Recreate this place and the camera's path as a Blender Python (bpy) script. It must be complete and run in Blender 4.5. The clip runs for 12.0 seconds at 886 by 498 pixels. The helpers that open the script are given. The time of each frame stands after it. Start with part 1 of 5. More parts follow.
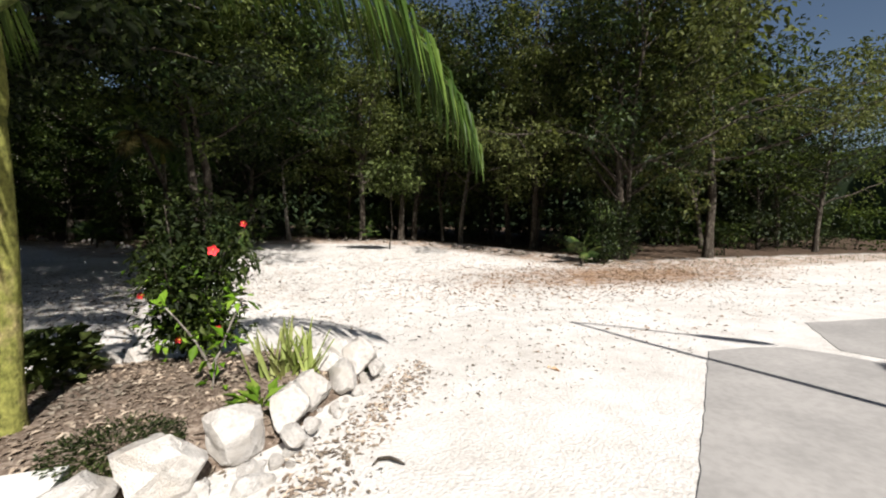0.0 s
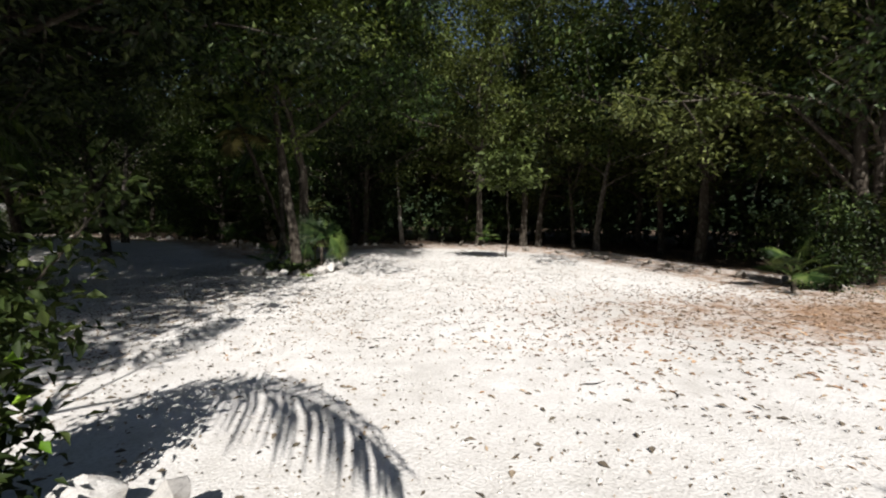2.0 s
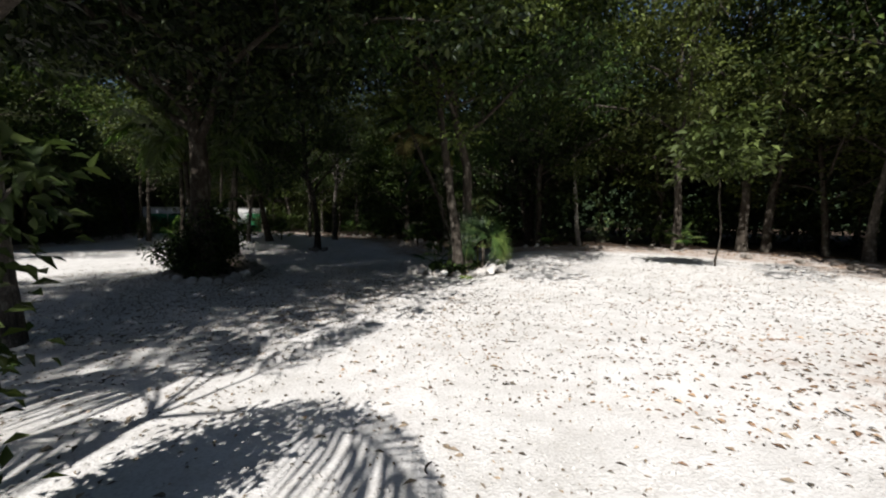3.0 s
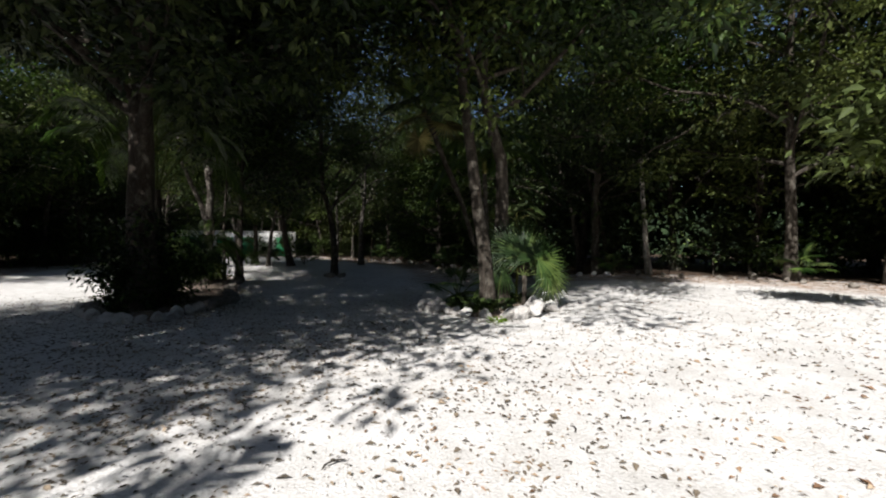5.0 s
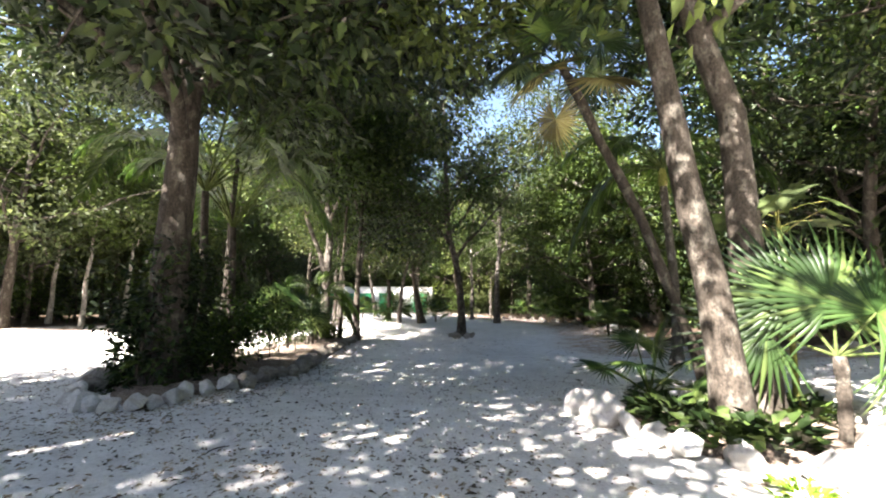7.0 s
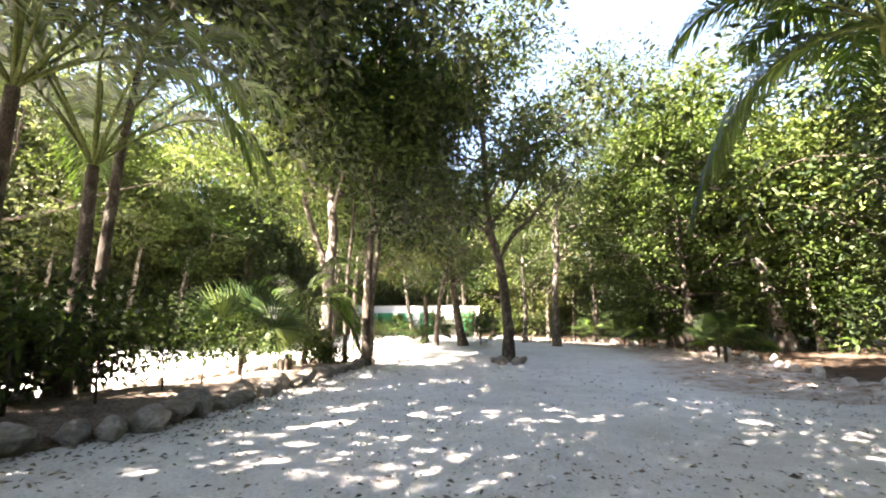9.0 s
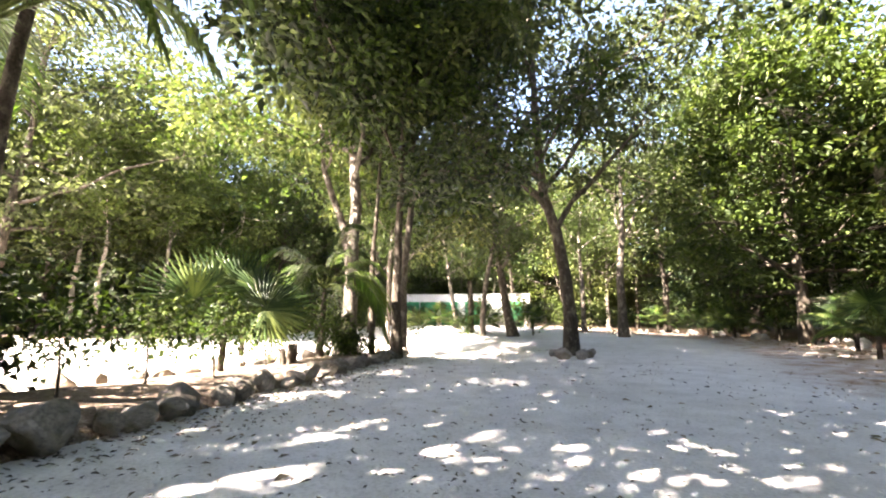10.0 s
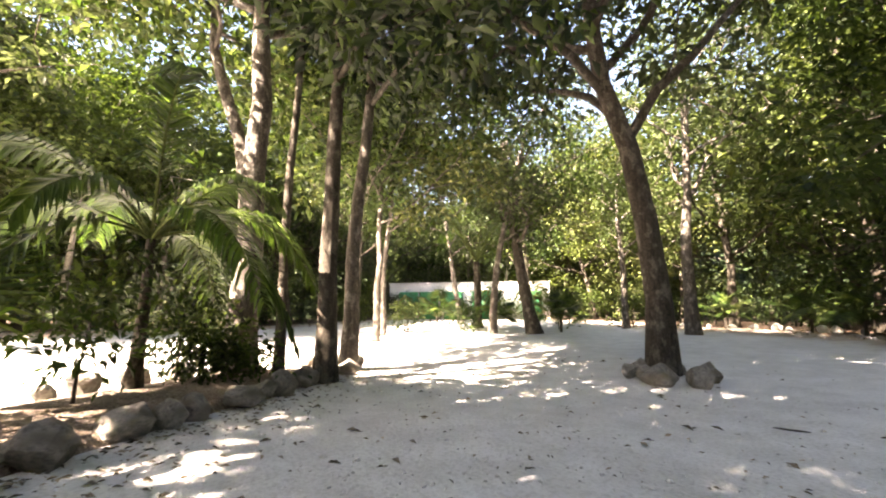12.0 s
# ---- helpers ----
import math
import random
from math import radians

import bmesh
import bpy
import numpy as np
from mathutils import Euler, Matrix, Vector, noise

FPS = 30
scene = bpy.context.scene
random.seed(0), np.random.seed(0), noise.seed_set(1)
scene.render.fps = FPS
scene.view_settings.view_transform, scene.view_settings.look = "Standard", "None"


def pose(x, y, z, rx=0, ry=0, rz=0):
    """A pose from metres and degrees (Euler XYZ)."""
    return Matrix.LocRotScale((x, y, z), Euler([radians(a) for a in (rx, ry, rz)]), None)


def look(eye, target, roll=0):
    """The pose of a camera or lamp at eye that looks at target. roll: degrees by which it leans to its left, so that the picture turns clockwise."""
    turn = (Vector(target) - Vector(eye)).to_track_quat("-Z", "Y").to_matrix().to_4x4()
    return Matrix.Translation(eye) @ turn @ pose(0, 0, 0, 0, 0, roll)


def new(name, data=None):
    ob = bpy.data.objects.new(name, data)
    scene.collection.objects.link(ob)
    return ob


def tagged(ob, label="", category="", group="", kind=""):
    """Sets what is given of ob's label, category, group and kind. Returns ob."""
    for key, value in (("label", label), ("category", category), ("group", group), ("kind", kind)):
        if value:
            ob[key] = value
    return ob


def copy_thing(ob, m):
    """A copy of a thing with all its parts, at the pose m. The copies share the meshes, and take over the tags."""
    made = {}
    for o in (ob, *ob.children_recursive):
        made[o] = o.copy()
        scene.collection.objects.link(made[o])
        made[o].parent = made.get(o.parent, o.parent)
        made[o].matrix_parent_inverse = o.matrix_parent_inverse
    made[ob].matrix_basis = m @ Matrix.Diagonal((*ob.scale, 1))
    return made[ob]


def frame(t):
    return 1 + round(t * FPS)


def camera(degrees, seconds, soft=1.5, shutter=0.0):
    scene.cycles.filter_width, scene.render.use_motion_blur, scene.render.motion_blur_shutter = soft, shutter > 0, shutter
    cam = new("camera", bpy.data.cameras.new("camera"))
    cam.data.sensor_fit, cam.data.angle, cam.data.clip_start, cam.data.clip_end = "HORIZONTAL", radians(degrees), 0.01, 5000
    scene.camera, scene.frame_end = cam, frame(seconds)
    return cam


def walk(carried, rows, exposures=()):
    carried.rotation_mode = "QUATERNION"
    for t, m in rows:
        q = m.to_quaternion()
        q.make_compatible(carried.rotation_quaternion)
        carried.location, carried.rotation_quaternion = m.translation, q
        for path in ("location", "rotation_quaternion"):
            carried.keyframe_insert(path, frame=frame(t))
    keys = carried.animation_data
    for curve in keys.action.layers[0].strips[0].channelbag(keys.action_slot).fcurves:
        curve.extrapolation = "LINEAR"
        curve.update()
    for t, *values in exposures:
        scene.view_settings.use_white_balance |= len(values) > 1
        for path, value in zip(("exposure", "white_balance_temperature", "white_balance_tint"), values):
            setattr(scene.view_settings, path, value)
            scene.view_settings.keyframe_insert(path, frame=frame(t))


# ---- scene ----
cam = camera(93.9, 12.0, 2.05, 0.1)
METRES, EYE, TILT, LEAN, TURN = 25.9, 1.5, 0.0, 0.0, -29.8
ROWS = [
    (0.0, 0.0, 0.0, 0.0, 0.04, -4.36, -0.54),
    (0.5, -0.0004, 0.0321, 0.0, -0.43, -3.6, -0.49),
    (1.0, 0.0012, 0.0664, 0.0002, 5.48, -3.12, -0.43),
    (1.5, 0.0036, 0.0992, 0.0013, 11.62, -3.85, -0.38),
    (2.0, 0.0079, 0.1301, 0.0009, 18.11, -4.29, -0.35),
    (2.5, 0.0113, 0.1613, -0.0, 32.31, -4.68, -0.34),
    (4.5, -0.0637, 0.277, -0.0086, 50.41, -1.63, -0.19),
    (5.0, -0.0915, 0.306, -0.0121, 48.57, -0.57, -0.15),
    (5.5, -0.1163, 0.3363, -0.014, 59.27, 0.27, -0.19),
    (6.0, -0.1452, 0.3637, -0.0158, 68.04, 1.84, -0.24),
    (6.5, -0.1807, 0.3876, -0.0178, 70.31, 4.13, -0.17),
    (7.0, -0.2202, 0.4093, -0.0198, 68.43, 7.38, -0.03),
    (9.0, -0.3817, 0.4948, -0.0366, 75.92, 10.9, 0.02),
    (9.5, -0.4253, 0.5099, -0.0397, 80.93, 10.39, -0.0),
    (10.0, -0.475, 0.5205, -0.0427, 82.44, 9.8, 0.08),
    (10.5, -0.5259, 0.5292, -0.0446, 76.81, 9.05, 0.26),
    (11.0, -0.5753, 0.5428, -0.046, 78.94, 7.85, 0.31),
    (11.5, -0.6269, 0.5566, -0.0465, 81.88, 8.3, 0.27),
    (12.0, -0.6791, 0.5675, -0.046, 83.89, 9.05, 0.27),
]
walk(cam, [(t, pose(0, 0, EYE, TILT, LEAN, TURN) @ pose(METRES * x, METRES * y, METRES * z, 90 + pitch, roll, yaw)) for t, x, y, z, yaw, pitch, roll in ROWS],
     [(0.0, 0.8, 6450, 12), (2.5, 0.65, 6200, 11), (5.0, 0.75, 6100, 11), (6.0, 1.5, 6300, 11), (7.0, 3.9, 6500, 14), (9.0, 4.9, 7250, 19), (10.5, 4.9, 7300, 20), (12.0, 4.82, 8050, 21)])

# ---- light ----
SUN_EL, SUN_AZ = 41.0, 184.0      # degrees; azimuth clockwise from +y
world = bpy.data.worlds.new("sky")
scene.world = world
world.use_nodes = True
wn = world.node_tree.nodes
sky = wn.new("ShaderNodeTexSky")
sky.sky_type, sky.sun_disc = "NISHITA", False
sky.sun_elevation, sky.sun_rotation = radians(SUN_EL), radians(SUN_AZ)
world.node_tree.links.new(sky.outputs[0], wn["Background"].inputs[0])
wn["Background"].inputs[1].default_value = 0.037
sun = new("sun", bpy.data.lights.new("sun", "SUN"))
sun.data.energy, sun.data.angle, sun.data.color = 5.0, radians(0.55), (1.0, 0.95, 0.88)
toward = Vector((math.sin(radians(SUN_AZ)) * math.cos(radians(SUN_EL)), math.cos(radians(SUN_AZ)) * math.cos(radians(SUN_EL)), math.sin(radians(SUN_EL))))
sun.matrix_world = look(toward * 60, (0, 0, 0))

# ---- materials ----
def material(name, rough=0.8, metal=0.0, spec=0.3):
    m = bpy.data.materials.new(name)
    m.use_nodes = True
    nt = m.node_tree
    b = nt.nodes["Principled BSDF"]
    b.inputs["Roughness"].default_value = rough
    b.inputs["Metallic"].default_value = metal
    b.inputs["Specular IOR Level"].default_value = spec
    return m, nt, b


def node(nt, kind, **values):
    n = nt.nodes.new(kind)
    for k, v in values.items():
        n.inputs[k.replace("_", " ")].default_value = v
    return n


def ramp(nt, source, stops):
    r = nt.nodes.new("ShaderNodeValToRGB")
    while len(r.color_ramp.elements) < len(stops):
        r.color_ramp.elements.new(0.5)
    for e, (at, c) in zip(r.color_ramp.elements, stops):
        e.position, e.color = at, (*c, 1)
    nt.links.new(source, r.inputs[0])
    return r.outputs[0]


def blend(nt, fac, a, b, mode="MIX"):
    x = nt.nodes.new("ShaderNodeMix")
    x.data_type, x.blend_type = "RGBA", mode
    for socket, v in ((0, fac), (6, a), (7, b)):
        if hasattr(v, "is_linked"):
            nt.links.new(v, x.inputs[socket])
        else:
            x.inputs[socket].default_value = v if socket == 0 else (*v, 1)
    return x.outputs[2]


def place_coords(nt, kind="Object", stretch=None):
    c = nt.nodes.new("ShaderNodeTexCoord").outputs[kind]
    if stretch:
        mp = nt.nodes.new("ShaderNodeMapping")
        mp.inputs["Scale"].default_value = stretch
        nt.links.new(c, mp.inputs[0])
        c = mp.outputs[0]
    return c


def noise_tex(nt, coords, scale, detail=4, rough=0.55):
    n = node(nt, "ShaderNodeTexNoise", Scale=scale, Detail=detail, Roughness=rough)
    nt.links.new(coords, n.inputs["Vector"])
    return n.outputs[0]


def relief(nt, b, height, strength, distance):
    bp = node(nt, "ShaderNodeBump", Strength=strength, Distance=distance)
    nt.links.new(height, bp.inputs["Height"])
    nt.links.new(bp.outputs[0], b.inputs["Normal"])


def leaf_material(name, dark, mid, light, through_light=0.3, rough=0.6, tint=(0.8, 1.0, 0.62)):
    """Leaf paint that varies from leaf to leaf and lets some light through."""
    m, nt, b = material(name, rough, spec=0.2)
    g = nt.nodes.new("ShaderNodeNewGeometry")
    o = nt.nodes.new("ShaderNodeObjectInfo")
    c = ramp(nt, g.outputs["Random Per Island"], [(0.0, dark), (0.55, mid), (0.97, light)])
    c = blend(nt, o.outputs["Random"], c, blend(nt, 1.0, c, tint, "MULTIPLY"))
    patch = noise_tex(nt, place_coords(nt), 1.1, 2)
    c = blend(nt, 1.0, c, ramp(nt, patch, [(0.35, (0.5, 0.52, 0.5)), (0.65, (1.35, 1.3, 1.2))]), "MULTIPLY")
    fine = noise_tex(nt, place_coords(nt), 30.0, 2)
    c = blend(nt, 0.35, c, blend(nt, 1.0, c, ramp(nt, fine, [(0.3, (0.5, 0.5, 0.5)), (0.7, (1, 1, 1))]), "MULTIPLY"))
    nt.links.new(c, b.inputs["Base Color"])
    t = nt.nodes.new("ShaderNodeBsdfTranslucent")
    warm = blend(nt, 1.0, c, (1.12, 1.14, 0.72), "MULTIPLY")
    nt.links.new(warm, t.inputs[0])
    mx = nt.nodes.new("ShaderNodeMixShader")
    mx.inputs[0].default_value = through_light
    nt.links.new(b.outputs[0], mx.inputs[1])
    nt.links.new(t.outputs[0], mx.inputs[2])
    nt.links.new(mx.outputs[0], nt.nodes["Material Output"].inputs[0])
    return m


def bark_material(name, dark, light, scale=6.0, patches=None):
    m, nt, b = material(name, 0.9, spec=0.15)
    long = noise_tex(nt, place_coords(nt, "Object", (1, 1, 0.18)), scale * 3, 5, 0.65)
    c = ramp(nt, long, [(0.3, dark), (0.7, light)])
    if patches:
        spots = noise_tex(nt, place_coords(nt, "Object", (1, 1, 0.6)), scale * 1.6, 4)
        c = blend(nt, ramp(nt, spots, [(0.52, (0, 0, 0)), (0.62, (1, 1, 1))]), c, patches)
    fine = noise_tex(nt, place_coords(nt, "Object", (1, 1, 0.7)), scale * 9, 4, 0.7)
    c = blend(nt, 1.0, c, ramp(nt, fine, [(0.32, (0.45, 0.45, 0.45)), (0.68, (1.5, 1.48, 1.42))]), "MULTIPLY")
    nt.links.new(c, b.inputs["Base Color"])
    h = nt.nodes.new("ShaderNodeMath")
    nt.links.new(long, h.inputs[0])
    nt.links.new(fine, h.inputs[1])
    relief(nt, b, h.outputs[0], 0.8, 0.02)
    return m


FOLIAGE = leaf_material("broad leaves", (0.02, 0.033, 0.009), (0.037, 0.058, 0.016), (0.08, 0.105, 0.032), 0.38)
FOLIAGE_GREY = leaf_material("grey green leaves", (0.036, 0.047, 0.022), (0.055, 0.07, 0.034), (0.085, 0.1, 0.053), 0.45)
FOLIAGE_YELLOW = leaf_material("yellow green leaves", (0.05, 0.066, 0.022), (0.074, 0.094, 0.032), (0.12, 0.145, 0.056), 0.36)
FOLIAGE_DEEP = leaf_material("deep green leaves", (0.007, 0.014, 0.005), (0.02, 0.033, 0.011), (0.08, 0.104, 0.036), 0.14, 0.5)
FOLIAGE_OLIVE = leaf_material("olive leaves", (0.045, 0.056, 0.018), (0.085, 0.1, 0.032), (0.17, 0.185, 0.075), 0.35)
PALM_GREEN = leaf_material("palm leaflets", (0.025, 0.048, 0.01), (0.05, 0.09, 0.018), (0.12, 0.17, 0.045), 0.3, 0.4)
FAN_GREEN = leaf_material("fan palm blades", (0.022, 0.042, 0.014), (0.045, 0.076, 0.028), (0.12, 0.15, 0.055), 0.3, 0.4)
LIME_LEAF = leaf_material("bright young leaves", (0.12, 0.22, 0.02), (0.2, 0.34, 0.035), (0.32, 0.42, 0.08), 0.4)
CREAM_LEAF = leaf_material("striped leaves", (0.22, 0.26, 0.07), (0.36, 0.38, 0.15), (0.5, 0.5, 0.25), 0.25)
DEAD_FROND = leaf_material("dead palm blades", (0.08, 0.055, 0.03), (0.17, 0.12, 0.07), (0.3, 0.23, 0.14), 0.15, 0.8)
DRY_LEAF = leaf_material("dry fallen leaves", (0.085, 0.07, 0.056), (0.21, 0.175, 0.135), (0.4, 0.32, 0.24), 0.05, 0.85, (0.9, 0.88, 0.86))
BROWN_LEAF = leaf_material("reddish fallen leaves", (0.18, 0.11, 0.07), (0.33, 0.22, 0.145), (0.5, 0.38, 0.27), 0.05, 0.85, (0.92, 0.88, 0.84))
CHIPS = leaf_material("pale bark chips", (0.13, 0.1, 0.082), (0.3, 0.245, 0.2), (0.52, 0.45, 0.38), 0.0, 0.9, (0.92, 0.9, 0.88))
BARK_GREY = bark_material("grey bark", (0.035, 0.03, 0.026), (0.115, 0.1, 0.085), 5, (0.18, 0.165, 0.145))
BARK_BROWN = bark_material("brown bark", (0.02, 0.0165, 0.013), (0.066, 0.055, 0.044), 5, (0.098, 0.088, 0.073))
BARK_PALE = bark_material("pale bark", (0.1, 0.09, 0.078), (0.28, 0.255, 0.225), 4, (0.34, 0.32, 0.285))
FROND_STALK = bark_material("green frond stalk", (0.035, 0.05, 0.014), (0.08, 0.1, 0.03), 3)
STEM_GREEN = bark_material("green palm stem", (0.1, 0.11, 0.025), (0.21, 0.21, 0.06), 3, (0.26, 0.22, 0.1))


def ground_material():
    m, nt, b = material("limestone gravel", 0.95, spec=0.1)
    co = place_coords(nt)
    big, mid, grit = noise_tex(nt, co, 0.35, 4), noise_tex(nt, co, 3.0, 5), noise_tex(nt, co, 38.0, 3)
    white = blend(nt, ramp(nt, big, [(0.3, (0, 0, 0)), (0.7, (1, 1, 1))]), (0.64, 0.62, 0.585), (0.76, 0.74, 0.71))
    white = blend(nt, 0.5, white, blend(nt, 1.0, white, ramp(nt, mid, [(0.3, (0.62, 0.6, 0.57)), (0.65, (1, 1, 1))]), "MULTIPLY"))
    white = blend(nt, 0.5, white, blend(nt, 1.0, white, ramp(nt, grit, [(0.32, (0.6, 0.58, 0.55)), (0.55, (1, 1, 1))]), "MULTIPLY"))
    soil = ramp(nt, mid, [(0.3, (0.04, 0.028, 0.02)), (0.7, (0.12, 0.085, 0.06))])
    leafy = ramp(nt, grit, [(0.35, (0.16, 0.095, 0.06)), (0.65, (0.42, 0.3, 0.21))])
    a = nt.nodes.new("ShaderNodeAttribute")
    a.attribute_name = "cover"
    s = nt.nodes.new("ShaderNodeSeparateColor")
    nt.links.new(a.outputs["Color"], s.inputs[0])
    rough_edge = nt.nodes.new("ShaderNodeMath")
    rough_edge.operation = "MULTIPLY_ADD"
    nt.links.new(mid, rough_edge.inputs[0])
    rough_edge.inputs[1].default_value = 1.2
    rough_edge.inputs[2].default_value = -0.6

    def mask(channel, lo, hi):
        ad = nt.nodes.new("ShaderNodeMath")
        nt.links.new(s.outputs[channel], ad.inputs[0])
        nt.links.new(rough_edge.outputs[0], ad.inputs[1])
        return ramp(nt, ad.outputs[0], [(lo, (0, 0, 0)), (hi, (1, 1, 1))])
    c = blend(nt, mask(1, 0.35, 0.8), white, leafy)
    c = blend(nt, mask(0, 0.4, 0.65), c, soil)
    nt.links.new(c, b.inputs["Base Color"])
    h = nt.nodes.new("ShaderNodeMath")
    nt.links.new(mid, h.inputs[0])
    nt.links.new(grit, h.inputs[1])
    relief(nt, b, h.outputs[0], 0.5, 0.025)
    return m


def stone_material(name, dark, light, moss=(0.3, 0.27, 0.22)):
    m, nt, b = material(name, 0.92, spec=0.15)
    co = place_coords(nt)
    big, mid, grit = noise_tex(nt, co, 2.2, 5), noise_tex(nt, co, 9.0, 5, 0.7), noise_tex(nt, co, 60, 2)
    c = ramp(nt, mid, [(0.3, dark), (0.62, light)])
    c = blend(nt, ramp(nt, big, [(0.5, (0, 0, 0)), (0.66, (1, 1, 1))]), c, moss)
    o = nt.nodes.new("ShaderNodeObjectInfo")
    c = blend(nt, o.outputs["Random"], c, blend(nt, 1.0, c, (0.72, 0.7, 0.68), "MULTIPLY"))
    nt.links.new(c, b.inputs["Base Color"])
    h = nt.nodes.new("ShaderNodeMath")
    nt.links.new(mid, h.inputs[0])
    nt.links.new(grit, h.inputs[1])
    relief(nt, b, h.outputs[0], 0.7, 0.03)
    return m


def plain_material(name, colour, worn, rough=0.8, scale=4.0, metal=0.0, bump=0.2):
    m, nt, b = material(name, rough, metal, 0.3)
    co = place_coords(nt)
    n1, n2 = noise_tex(nt, co, scale, 5), noise_tex(nt, co, scale * 12, 3)
    c = blend(nt, ramp(nt, n1, [(0.35, (0, 0, 0)), (0.7, (1, 1, 1))]), colour, worn)
    c = blend(nt, 0.3, c, blend(nt, 1.0, c, ramp(nt, n2, [(0.35, (0.6, 0.6, 0.6)), (0.6, (1, 1, 1))]), "MULTIPLY"))
    nt.links.new(c, b.inputs["Base Color"])
    relief(nt, b, n2, bump, 0.01)
    return m


GROUND = ground_material()
STONE_WHITE = stone_material("white limestone", (0.46, 0.44, 0.41), (0.78, 0.76, 0.72), (0.57, 0.535, 0.485))
STONE_GREY = stone_material("weathered limestone", (0.12, 0.108, 0.092), (0.4, 0.365, 0.32), (0.19, 0.165, 0.125))
CONCRETE = plain_material("concrete slab", (0.31, 0.3, 0.285), (0.4, 0.385, 0.365), 0.9, 1.2)
def mulch_material():
    m, nt, b = material("bark mulch", 0.95, spec=0.1)
    co = place_coords(nt)
    v = node(nt, "ShaderNodeTexVoronoi", Scale=55.0)
    nt.links.new(co, v.inputs["Vector"])
    sep = nt.nodes.new("ShaderNodeSeparateColor")
    nt.links.new(v.outputs["Color"], sep.inputs[0])
    c = ramp(nt, sep.outputs[0], [(0.0, (0.05, 0.036, 0.026)), (0.5, (0.15, 0.112, 0.086)), (0.95, (0.32, 0.27, 0.22))])
    c = blend(nt, 0.4, c, ramp(nt, noise_tex(nt, co, 4.0, 4), [(0.35, (0.1, 0.07, 0.05)), (0.65, (0.28, 0.225, 0.18))]))
    nt.links.new(c, b.inputs["Base Color"])
    relief(nt, b, v.outputs["Distance"], 0.5, 0.012)
    return m


MULCH = mulch_material()
WHITE_PAINT = plain_material("white painted wall", (0.78, 0.77, 0.74), (0.66, 0.65, 0.61), 0.7, 0.8)
GREEN_PAINT = plain_material("green tarpaulin", (0.02, 0.2, 0.075), (0.05, 0.3, 0.13), 0.6, 1.0)
METAL = plain_material("galvanised steel", (0.4, 0.4, 0.4), (0.3, 0.3, 0.3), 0.45, 3.0, 0.8)
RED_PETAL = plain_material("red petals", (0.75, 0.03, 0.05), (0.85, 0.08, 0.07), 0.6, 20.0)
YELLOW_PETAL = plain_material("yellow anther", (0.8, 0.55, 0.05), (0.7, 0.4, 0.05), 0.6, 20.0)
# the forest's inner shade is put into this near-black colour
SHADED_WOODS = plain_material("far woods in shade", (0.01, 0.018, 0.007), (0.025, 0.045, 0.015), 0.95, 0.7)


# ---- geometry helpers ----
class Geo:
    """Gathers triangles for one mesh."""

    def __init__(self):
        self.v, self.f, self.n = [], [], 0

    def add(self, v, f):
        v = np.asarray(v, float).reshape(-1, 3)
        self.v.append(v)
        self.f.append(np.asarray(f, int).reshape(-1, 3) + self.n)
        self.n += len(v)
        return self

    def mesh(self, name, mat, smooth=False):
        v, f = np.concatenate(self.v), np.concatenate(self.f)
        me = bpy.data.meshes.new(name)
        me.vertices.add(len(v))
        me.vertices.foreach_set("co", v.astype(np.float32).ravel())
        me.loops.add(f.size)
        me.loops.foreach_set("vertex_index", f.astype(np.int32).ravel())
        me.polygons.add(len(f))
        me.polygons.foreach_set("loop_start", np.arange(0, f.size, 3, dtype=np.int32))
        me.polygons.foreach_set("loop_total", np.full(len(f), 3, dtype=np.int32))
        if smooth:
            me.polygons.foreach_set("use_smooth", np.ones(len(f), dtype=bool))
        me.materials.append(mat)
        me.update(calc_edges=True)
        return me


def part(name, geo, mat, parent=None, label="", smooth=False):
    """One mesh object, under a thing or a part."""
    ob = new(name, geo if isinstance(geo, bpy.types.Mesh) else geo.mesh(name, mat, smooth))
    ob.parent = parent
    return tagged(ob, label)


def thing(name, at, label, category, group="", kind="", turn=0):
    ob = new(name)
    ob.empty_display_size = 0.2
    ob.matrix_basis = pose(*at, 0, 0, turn)
    return tagged(ob, label, category, group, kind)


def unit(a):
    return a / np.maximum(np.linalg.norm(a, axis=-1, keepdims=True), 1e-9)


def tube(geo, path, radii, sides=7, cap=True):
    """A tapered round bar along a path."""
    p, r = np.asarray(path, float), np.asarray(radii, float)
    d = unit(np.gradient(p, axis=0))
    ref = np.array([0.31, 0.95, 0.05]) if abs(d[0][1]) < 0.8 else np.array([1.0, 0.1, 0.0])
    a = unit(np.cross(d, ref))
    b = np.cross(d, a)
    th = np.linspace(0, 2 * np.pi, sides, endpoint=False)
    v = (p[:, None] + r[:, None, None] * (np.cos(th)[None, :, None] * a[:, None] + np.sin(th)[None, :, None] * b[:, None])).reshape(-1, 3)
    f = []
    for i in range(len(p) - 1):
        for j in range(sides):
            k = (j + 1) % sides
            q = (i * sides + j, i * sides + k, (i + 1) * sides + k, (i + 1) * sides + j)
            f += [(q[0], q[1], q[2]), (q[0], q[2], q[3])]
    if cap:
        e = (len(p) - 1) * sides
        f += [(e, e + j, e + j + 1) for j in range(1, sides - 1)]
    return geo.add(v, f)


